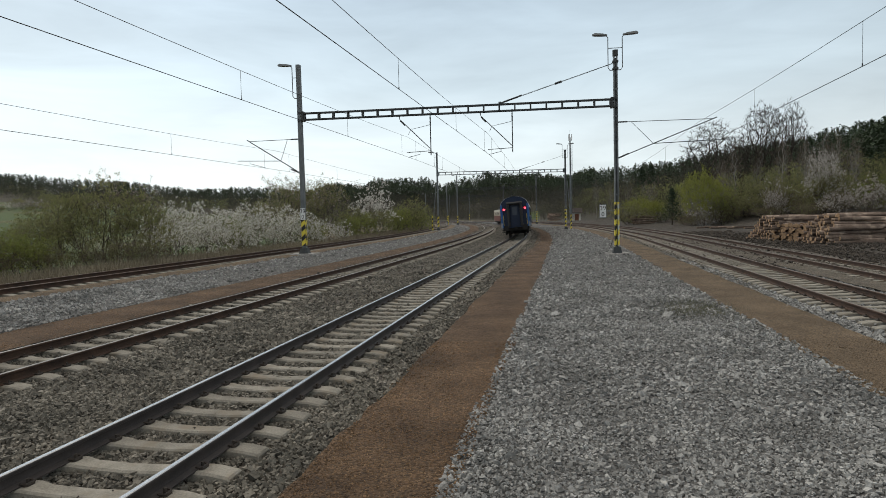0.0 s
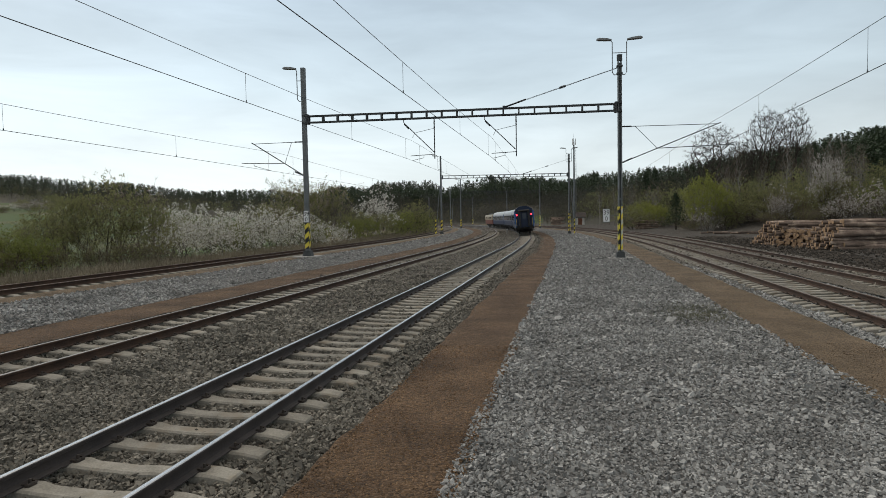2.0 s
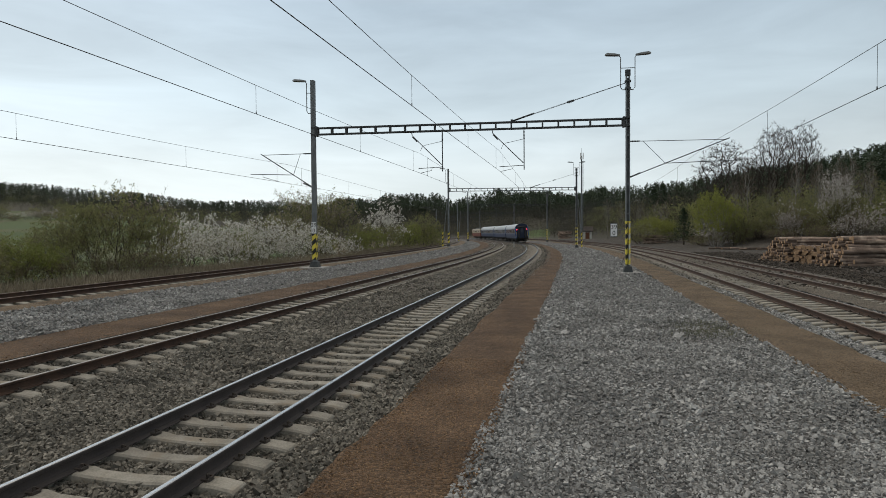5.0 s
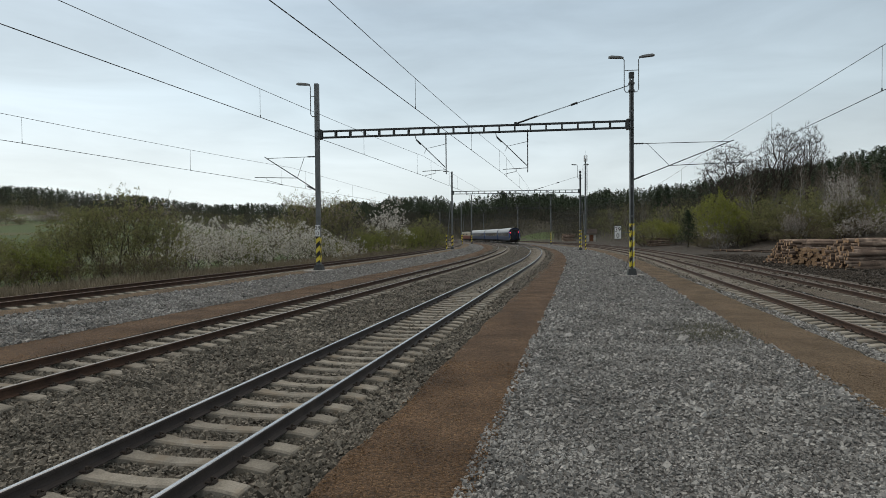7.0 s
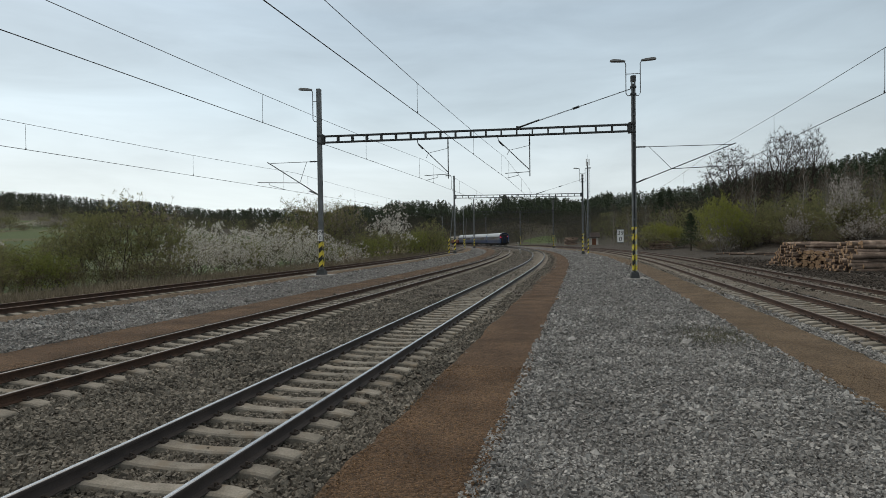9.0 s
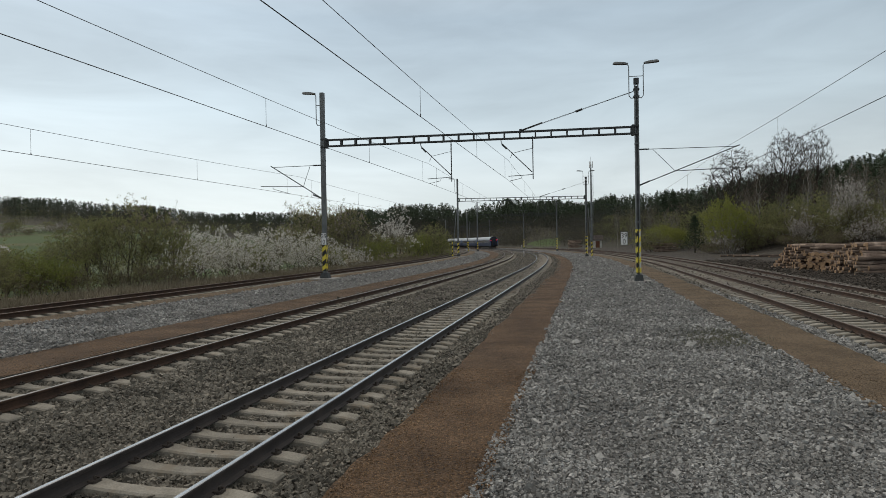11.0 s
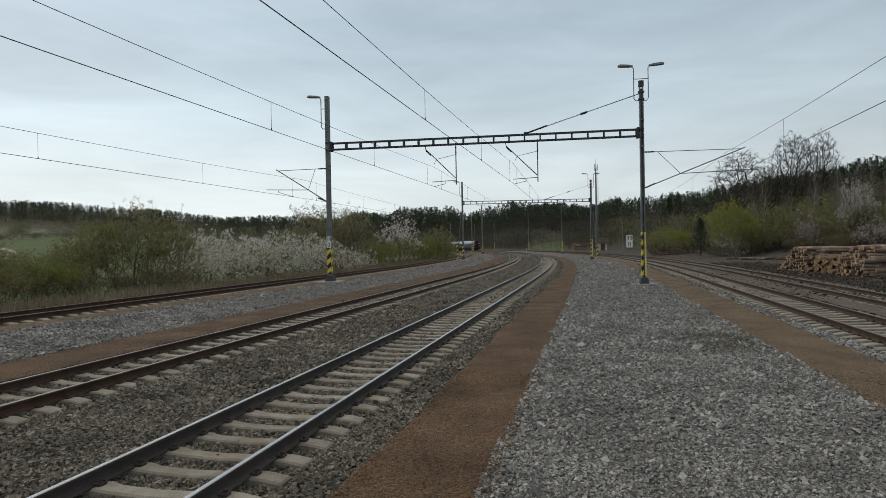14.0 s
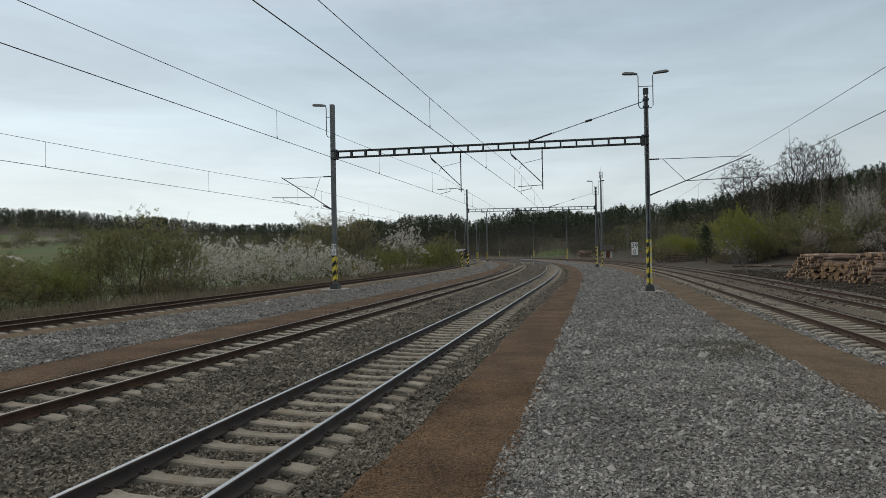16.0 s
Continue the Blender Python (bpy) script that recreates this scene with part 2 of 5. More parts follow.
class Geo:
    """A growing mesh."""

    def __init__(self):
        self.v, self.f = [], []

    def add(self, verts, faces):
        k = len(self.v)
        self.v += [tuple(p) for p in verts]
        self.f += [tuple(k + i for i in q) for q in faces]
        return self

    def box(self, m, sx, sy, sz, cut=0.0):
        """A box of that size round the pose m, its long edges bevelled by cut."""
        if not cut:
            vs = [m @ Vector((x * sx / 2, y * sy / 2, z * sz / 2)) for z in (-1, 1) for y in (-1, 1) for x in (-1, 1)]
            return self.add(vs, ((0, 2, 3, 1), (4, 5, 7, 6), (0, 1, 5, 4), (2, 6, 7, 3), (0, 4, 6, 2), (1, 3, 7, 5)))
        a, b, h = sx / 2, sy / 2, sz / 2
        ring = [(a - cut, -b), (a, -b + cut), (a, b - cut), (a - cut, b), (-a + cut, b), (-a, b - cut), (-a, -b + cut), (-a + cut, -b)]
        vs = [m @ Vector((x, y, z)) for z in (-h, h) for x, y in ring]
        fs = [(i, (i + 1) % 8, 8 + (i + 1) % 8, 8 + i) for i in range(8)]
        return self.add(vs, fs + [tuple(range(7, -1, -1)), tuple(range(8, 16))])

    def tube(self, pts, radii, n=6, caps=True):
        pts = [Vector(p) for p in pts]
        if isinstance(radii, (int, float)):
            radii = [radii] * len(pts)
        vs, fs = [], []
        for i, p in enumerate(pts):
            d = (pts[min(i + 1, len(pts) - 1)] - pts[max(i - 1, 0)]).normalized()
            a = d.cross(Vector((0, 0, 1)) if abs(d.z) < 0.95 else Vector((1, 0, 0))).normalized()
            b = d.cross(a)
            vs += [p + radii[i] * (math.cos(6.28318 * j / n) * a + math.sin(6.28318 * j / n) * b) for j in range(n)]
        for i in range(len(pts) - 1):
            fs += [(i * n + j, i * n + (j + 1) % n, (i + 1) * n + (j + 1) % n, (i + 1) * n + j) for j in range(n)]
        if caps:
            fs += [tuple(range(n - 1, -1, -1)), tuple(len(vs) - n + j for j in range(n))]
        return self.add(vs, fs)

    def sweep(self, prof, rows):
        """A closed profile of (across, up) carried along rows of (place, across-vector); capped."""
        n, vs, fs = len(prof), [], []
        for p, a in rows:
            vs += [(p[0] + u * a[0], p[1] + u * a[1], p[2] + w) for u, w in prof]
        for i in range(len(rows) - 1):
            fs += [(i * n + j, i * n + (j + 1) % n, (i + 1) * n + (j + 1) % n, (i + 1) * n + j) for j in range(n)]
        fs += [tuple(range(n - 1, -1, -1)), tuple(len(vs) - n + j for j in range(n))]
        return self.add(vs, fs)


def mesh_of(name, g, *mats, smooth=False):
    me = bpy.data.meshes.new(name)
    me.from_pydata(g.v, [], g.f)
    for m in mats:
        me.materials.append(m)
    if smooth:
        me.shade_smooth()
    else:
        me.shade_flat()
    me.update()
    return me


def thing(name, label, category, at=None, group="", kind=""):
    ob = new(name)
    if at is not None:
        ob.matrix_world = at
    return tagged(ob, label, category, group, kind)


def part(name, g, m, parent, label="", kind="", at=None, smooth=False):
    """Links a Geo, or a mesh made before, as one part of parent."""
    me = g if isinstance(g, bpy.types.Mesh) else mesh_of(name, g, m, smooth=smooth)
    ob = new(name, me)
    ob.parent = parent
    if at is not None:
        ob.matrix_basis = at
    return tagged(ob, label, kind=kind)


def solid(name, g, m, label, category, group="", kind="", at=None, smooth=False):
    ob = new(name, mesh_of(name, g, m, smooth=smooth))
    if at is not None:
        ob.matrix_world = at
    return tagged(ob, label, category, group, kind)


def words(name, text, size, m, parent, at):
    """Text turned into a mesh; it stands in the xz plane and faces -y."""
    cu = bpy.data.curves.new(name, "FONT")
    cu.body, cu.size, cu.extrude, cu.align_x, cu.align_y = text, size, 0.002, "CENTER", "CENTER"
    tmp = new(name + "_curve", cu)
    me = bpy.data.meshes.new_from_object(tmp.evaluated_get(bpy.context.evaluated_depsgraph_get()))
    bpy.data.objects.remove(tmp)
    bpy.data.curves.remove(cu)
    me.materials.clear()
    me.materials.append(m)
    return part(name, me, m, parent, at=at @ pose(0, 0, 0, 90))


# ---- the line: straight at first, then a left-hand curve ----
TH, BX, S0, RAD = 0.197, -4.75, 50.0, 500.0
HX, HY = math.sin(TH), math.cos(TH)
CX, CY = BX + HX * S0 - RAD * HY, HY * S0 + RAD * HX


def on_line(s, lat, z=0.0):
    """The place s metres along the near main track and lat metres to its right, and the unit vector to the right there."""
    if s <= S0:
        return (BX + HX * s + lat * HY, HY * s - lat * HX, z), (HY, -HX)
    t = TH - (s - S0) / RAD
    c, d = math.cos(t), -math.sin(t)
    return (CX + (RAD + lat) * c, CY + (RAD + lat) * d, z), (c, d)


def to_line(x, y):
    s, lat = (x - BX) * HX + y * HY, (x - BX) * HY - y * HX
    if s <= S0:
        return s, lat
    ex, ey = x - CX, y - CY
    return S0 + (TH - math.atan2(-ey, ex)) * RAD, math.hypot(ex, ey) - RAD


def ease(a, b, x):
    u = min(1.0, max(0.0, (x - a) / (b - a)))
    return u * u * (3 - 2 * u)


def bed_z(lat):
    """Height of the finished surface across the line."""
    return 0.3 * ease(-8.2, -11.8, lat)


def along(s, lat, z=0.0):
    """Pose on the line: y along the track, x to its right."""
    p, a = on_line(s, lat, z)
    return pose(*p, 0, 0, math.degrees(math.atan2(a[1], a[0])))


# ---- ground ----
AZ = (-180, -60, -35.9, -28.3, -19.5, -12, -9.6, -7.6, -6, -1.8, 0.3, 2.4, 4.5, 8.2, 11.3, 14.3, 18.6, 27.5, 35.9, 60, 120, 180)
RISE = (0.02, 0.06, 0.0735, 0.0575, 0.0495, 0.049, 0.0563, 0.051, 0.061, 0.061, 0.049, 0.059, 0.0705, 0.0675, 0.0585, 0.071, 0.0785, 0.0935, 0.112, 0.115, 0.06, 0.02)
CREST = (700, 700, 680, 650, 640, 630, 620, 620, 610, 600, 600, 580, 560, 540, 520, 470, 430, 330, 270, 250, 400, 700)
FOOT = (300, 130, 120, 125, 180, 260, 300, 330, 350, 380, 380, 370, 360, 310, 270, 200, 140, 85, 70, 60, 150, 300)
TREES = (14,) * 22


def table(az, col):
    for i in range(len(AZ) - 1):
        if az <= AZ[i + 1]:
            break
    return col[i] + (col[i + 1] - col[i]) * ease(0, 1, (az - AZ[i]) / (AZ[i + 1] - AZ[i]))


def terrain(x, y):
    r, az = math.hypot(x, y), math.degrees(math.atan2(x, y))
    crest, foot = table(az, CREST), table(az, FOOT)
    top = crest * table(az, RISE) + 2.5 - table(az, TREES)
    h = top * min(1.0, max(0.0, (r - foot) / (crest - foot))) ** 1.2
    if r > crest:
        h -= 0.03 * (r - crest)
    wave = noise.noise((x * 0.012, y * 0.012, 0.3)) * min(4.0, 0.03 * max(0.0, r - foot))
    s, lat = to_line(x, y)
    base = -0.1
    if -15.5 < lat < 18.5 and s < 330:
        base = bed_z(lat) - 0.1
    elif lat <= -15.5:
        base = 0.2 - 0.35 * ease(-15.5, -20, lat) + 0.1 * noise.noise((x * 0.3, y * 0.3, 0))
    else:
        base = -0.12 + 0.25 * ease(18.5, 26, lat) + 0.12 * noise.noise((x * 0.35, y * 0.35, 2)) * ease(18.5, 22, lat)
    return base + h + wave


def build_ground():
    angles = [-180 + 4 * i for i in range(32)] + [-52 + 0.5 * i for i in range(208)] + [52 + 4 * i for i in range(32)]
    rings = [1.5 * 1.052 ** i for i in range(156)]
    g = Geo()
    g.v.append((0, 0, terrain(0.01, 0.01)))
    n, kinds = len(angles), []
    for r in rings:
        for a in angles:
            x, y = r * math.sin(radians(a)), r * math.cos(radians(a))
            g.v.append((x, y, terrain(x, y)))
    for j in range(n):
        g.f.append((0, 1 + (j + 1) % n, 1 + j))
        kinds.append(0)
    for i in range(len(rings) - 1):
        for j in range(n):
            a, b = 1 + i * n + j, 1 + i * n + (j + 1) % n
            g.f.append((a, b, b + n, a + n))
            r, az = rings[i], angles[j]
            x, y = r * math.sin(radians(az)), r * math.cos(radians(az))
            s, lat = to_line(x, y)
            crest, foot = table(az, CREST), table(az, FOOT)
            k = 1
            bend = 1.6 * noise.noise((x * 0.03, y * 0.03, 0))
            if 5.9 < az + bend < 8.8 and 275 < r + 30 * bend < 345:
                k = 1
            elif az < -24 and 120 < r < foot + 0.5 * (crest - foot):
                k = 1
            elif lat > 17 and r < 200 and lat < 17 + 26:
                k = 0
            elif -26 < lat < 19 and s < 340:
                k = 2
            elif r > foot + (0.33 if az < -12 else 0.3 if az < 8 else 0.05) * (crest - foot):
                k = 3
            elif -13 < az <= 12:
                k = 3 if r > 190 else 2
            elif az > 12:
                k = 3 if r > 120 else 2
            kinds.append(k)
    me = mesh_of("ground", g, M_MUD, M_GRASS, M_DRY, M_WOODFLOOR, smooth=True)
    me.polygons.foreach_set("material_index", kinds)
    me.update()
    return tagged(new("ground", me), "valley floor of grass, mud and dry verge rising to wooded hills", "ground", kind="structure")


build_ground()


def strip(name, lat0, lat1, s0, s1, lift, m, label, category, wob=0.0, seed=0.0, step=1.0, cols=6, rise=0.0):
    """A sheet along the line between two offsets, with uneven edges."""
    g = Geo()
    n = int((s1 - s0) / step)
    for i in range(n + 1):
        s = s0 + (s1 - s0) * i / n
        for j in range(cols + 1):
            lat = lat0 + (lat1 - lat0) * j / cols
            if j in (0, cols):
                lat += wob * (noise.noise((s * 0.35, seed + j, 0)) + 0.6 * noise.noise((s * 1.9, seed + j, 5)))
            p, _ = on_line(s, lat)
            edge = 0.012 if j in (0, cols) and wob else 0.0
            up = rise * ease(24, 40, s) if -6.6 < lat < 1.8 or lat > 10.6 else 0.0
            g.v.append((p[0], p[1], bed_z(lat) + lift + up - edge + 0.004 * noise.noise((p[0] * 0.8, p[1] * 0.8, 3.0))))
    for i in range(n):
        for j in range(cols):
            a = i * (cols + 1) + j
            g.f.append((a, a + 1, a + cols + 2, a + cols + 1))
    return solid(name, g, m, label, category, kind="structure", smooth=True)


strip("ballast_bed", -15.4, 18.4, -14, 330, -0.072, M_BALLAST, "brown-grey crushed stone ballast bed under the tracks", "ballast bed", cols=68, rise=0.058)
strip("walkway", 3.3, 8.9, -14, 250, 0.002, M_WALK, "light grey crushed gravel walkway between tracks", "walkway", 0.1, 3.0, 0.5, 8)
strip("platform", -11.9, -8.4, -14, 250, 0.002, M_WALK, "light grey gravel platform strip between tracks", "platform", 0.1, 7.0, 0.5, 6)
strip("path_by_main_track", 2.05, 3.6, -14, 200, 0.018, M_CINDER, "reddish brown grit path beside the main track", "path", 0.12, 11.0, 0.25, 6)
strip("path_by_second_track", -8.65, -6.75, -14, 200, 0.018, M_CINDER, "reddish brown grit path beside the second track", "path", 0.12, 15.0, 0.25, 6)
strip("path_by_siding", 8.75, 10.4, -14, 200, 0.018, M_TAN, "tan grit path beside the rusty siding", "path", 0.12, 19.0, 0.25, 6)
strip("path_by_loop", -13.1, -11.75, -14, 160, 0.018, M_TAN, "tan grit path beside the outer loop track", "path", 0.12, 23.0, 0.25, 6)
strip("path_between_sidings", 13.9, 14.9, -14, 70, 0.008, M_YARDGRIT, "patchy grey-brown grit path between two sidings", "path", 0.2, 27.0, 0.25, 5)

# ---- tracks ----
RAIL_FOOT = 0.028
PROFILE = [(-0.075, 0), (0.075, 0), (0.075, 0.012), (0.014, 0.032), (0.009, 0.06), (0.009, 0.118), (0.033, 0.132), (0.036, 0.16), (0.03, 0.169), (0.02, 0.172), (-0.02, 0.172),
           (-0.03, 0.169), (-0.036, 0.16), (-0.033, 0.132), (-0.009, 0.118), (-0.009, 0.06), (-0.014, 0.032), (-0.075, 0.012)]
RAIL_TOP = 0.176
MAIN, SECOND = 0.13, -5.0


def cant(s):
    """Lean of the through tracks into the curve, in degrees."""
    return 4.0 * ease(42, 72, s)


def sleeper_mesh():
    g, n = Geo(), 12
    stations = (-1.21, -1.19, -1.0, -0.9, -0.6, -0.45, 0.0, 0.45, 0.6, 0.9, 1.0, 1.19, 1.21)
    tops = (-0.02, 0.0, 0.03, 0.035, 0.035, 0.012, -0.002, 0.012, 0.035, 0.035, 0.03, 0.0, -0.02)
    for x, t in zip(stations, tops):
        w = 0.135 if abs(x) > 0.5 else 0.115
        for y, z in ((-w - 0.02, -0.14), (-w, t - 0.02), (-w + 0.025, t), (w - 0.025, t), (w, t - 0.02), (w + 0.02, -0.14)):
            g.v.append((x, y, z))
    for i in range(len(stations) - 1):
        g.f += [(6 * i + j, 6 * i + (j + 1) % 6, 6 * i + 6 + (j + 1) % 6, 6 * i + 6 + j) for j in range(6)]
    g.f += [(5, 4, 3, 2, 1, 0), tuple(6 * (len(stations) - 1) + j for j in range(6))]
    return mesh_of("sleeper", g, M_SLEEPER)


def clip_mesh():
    """A spring clip and its bolt on one side of a rail foot."""
    g = Geo()
    g.box(pose(0.1, 0, 0.03), 0.07, 0.12, 0.05, 0.02)
    g.tube([(0.09, 0, 0.03), (0.09, 0, 0.1)], 0.016, 6)
    g.tube([(0.03, -0.05, 0.035), (0.06, -0.06, 0.065), (0.12, -0.05, 0.06), (0.12, 0.05, 0.06), (0.06, 0.06, 0.065), (0.03, 0.05, 0.035)], 0.011, 5)
    return mesh_of("rail_clip", g, M_CLIP)


SLEEPER, CLIP = sleeper_mesh(), clip_mesh()


def build_track(name, lat, s0, s1, rail_m, head_m, label, near, clips, shift=0.0, drop=0.0, lean=0.0):
    """A track: two rails with a running band, sleepers one by one over the near stretch."""
    tr = thing(name, label, "railway track", group="tracks of the station")
    zb = bed_z(lat) - drop
    ss = [s0 + 2.0 * i for i in range(int((s1 - s0) / 2) + 1)]
    for side in (-0.754, 0.754):
        rows = [(on_line(s, lat + side, zb + RAIL_FOOT + lean * math.sin(radians(cant(s))) * (side + 0.754))[0], on_line(s, 0)[1]) for s in ss]
        rail = part("rail", Geo().sweep(PROFILE, rows), rail_m, tr)
        g = Geo().sweep([(-0.029, 0.1695), (0.029, 0.1695), (0.02, RAIL_TOP), (-0.02, RAIL_TOP)], rows)
        part("running_surface", g, head_m, rail)
    far = Geo()
    i, s = 0, s0 + shift
    fv = [v.co for v in SLEEPER.vertices]
    ff = [tuple(p.vertices) for p in SLEEPER.polygons]
    while s < s1:
        m = along(s, lat, zb - 0.004 - 0.003 * (i % 3) + lean * math.sin(radians(cant(s))) * 0.754) @ pose(0, 0, 0, 0, -lean * cant(s)) @ pose(0, random.uniform(-0.02, 0.02), 0, 0, 0, random.uniform(-0.7, 0.7))
        if near[0] <= s < near[1]:
            part("sleeper", SLEEPER, None, tr, at=m)
            if clips[0] <= s < clips[1]:
                for side in (-0.754, 0.754):
                    part("rail_clip", CLIP, None, tr, at=m @ pose(side, 0, 0.0))
                    part("rail_clip", CLIP, None, tr, at=m @ pose(side, 0, 0.0, 0, 0, 180))
        elif s < 115:
            far.add([m @ v for v in fv], ff)
        s += 0.6
        i += 1
    if far.v:
        part("far_sleepers", far, M_SLEEPER_ISLE, tr, kind="stuff")
    return tr


build_track("main_track", MAIN, -12, 330, M_RAIL, M_SHINE, "main railway track with polished rails on concrete sleepers", (4, 60), (4, 26), 0.48, lean=1.0)
build_track("second_track", SECOND, -12, 330, M_RUST, M_SEMI, "second track with brown rusty rails on concrete sleepers", (6, 56), (8, 20), 0.1, lean=1.0)
build_track("loop_track", -14.45, -12, 200, M_RUST, M_DULL, "outer loop track with rusty rails on concrete sleepers", (14, 60), (0, 0))
build_track("siding_track", 12.2, -12, 330, M_RUST, M_DULL, "siding track with rusty rails on clean pale sleepers", (8, 54), (8, 22), 0.2)
build_track("yard_track", 16.15, -12, 240, M_RUST, M_DULL, "worn siding track by the timber yard, sleepers half buried", (14, 50), (0, 0), 0.4, 0.05)


# ---- overhead line: portals, cantilevers, wires ----
MAST_L, MAST_R, BEAM_Z = -11.9, 7.78, 9.12
WIRES = {"loop": (-14.2, 5.92), "second": (-5.08, 6.36), "main": (0.0, 6.36), "siding": (12.3, 6.15)}


def striped(parent, a, b, z0, z1, step=0.62, ground_m=None):
    """A black sleeve with slanting yellow bands round a post of half-widths a, b."""
    g = Geo().box(pose(0, 0, (z0 + z1) / 2), 2 * a + 0.014, 2 * b + 0.014, z1 - z0)
    sleeve = part("warning_sleeve", g, ground_m or M_BLACK, parent, "black or pale grey paint with slanting yellow bands")
    a, b = a + 0.012, b + 0.012
    z = z0 - 0.05
    while z < z1 - 0.2:
        g, h, sl = Geo(), step * 0.5, 0.26 * min(1.0, a / 0.09)
        for sx, sy, tx, ty, w in ((0, -b, 1, 0, a), (a, 0, 0, 1, b), (0, b, -1, 0, a), (-a, 0, 0, -1, b)):
            q = [(-w, z), (w, z + sl), (w, z + sl + h), (-w, z + h)]
            q = [(u, min(z1, max(z0, zz))) for u, zz in q]
            k = len(g.v)
            g.v += [(sx + u * tx, sy + u * ty, zz) for u, zz in q]
            g.v += [(0.97 * (sx + u * tx), 0.97 * (sy + u * ty), zz) for u, zz in q]
            g.f += [(k, k + 1, k + 2, k + 3), (k + 7, k + 6, k + 5, k + 4)] + [(k + i, k + 4 + i, k + 4 + (i + 1) % 4, k + (i + 1) % 4) for i in range(4)]
        part("yellow_band", g, M_YELLOW, sleeve)
        z += step


def insulator(g, p, q, r=0.055):
    p, q = Vector(p), Vector(q)
    pts, rad = [], []
    for i in range(13):
        pts.append(p.lerp(q, i / 12))
        rad.append(r if i % 2 else r * 0.55)
    g.tube(pts, rad, 8)


def lamp(parent, x, z, side):
    """A street lantern on a bent arm beside the mast head."""
    g = Geo().tube([(x - side * 0.42, 0, z - 2.05), (x - side * 0.1, 0, z - 2.05), (x, 0, z - 1.9), (x, 0, z - 0.12), (x + side * 0.1, 0, z)], 0.028, 6)
    g.tube([(x - side * 0.42, 0, z - 0.75), (x, 0, z - 0.75)], 0.022, 6)
    arm = part("lamp_arm", g, M_STEEL, parent)
    g = Geo()
    m = pose(x + side * 0.48, 0, z + 0.04, 0, -4 * side, 0)
    for u0, u1, w0, w1, h0, h1 in ((-0.44, -0.15, 0.09, 0.16, 0.05, 0.09), (-0.15, 0.3, 0.16, 0.17, 0.09, 0.1), (0.3, 0.44, 0.17, 0.1, 0.1, 0.05)):
        vs = [m @ Vector((side * u, y * w, zz)) for u, w, h in ((u0, w0, h0), (u1, w1, h1)) for y, zz in ((-1, -0.03), (1, -0.03), (0.7, h), (-0.7, h))]
        g.add(vs, ((0, 1, 5, 4), (1, 2, 6, 5), (2, 3, 7, 6), (3, 0, 4, 7), (3, 2, 1, 0), (4, 5, 6, 7)))
    part("lantern", g, M_STEEL, arm)


def sign(parent, m, w, h):
    """Kilometre board with its figures."""
    g = Geo().box(m, w, 0.012, h)
    board = part("kilometre_board", g, M_WHITE, parent, "white kilometre board with black figures")
    g = Geo()
    for x, z, sx, sz in ((0, h / 2 - 0.012, w, 0.024), (0, -h / 2 + 0.012, w, 0.024), (-w / 2 + 0.012, 0, 0.024, h - 0.048), (w / 2 - 0.012, 0, 0.024, h - 0.048)):
        g.box(m @ pose(x, -0.009, z), sx, 0.006, sz)
    part("border", g, M_STEEL, board)
    words("figures", "39", h * 0.47, M_BLACK, board, m @ pose(0, -0.012, h * 0.21))
    words("figures", "0", h * 0.47, M_BLACK, board, m @ pose(0, -0.012, -h * 0.25))


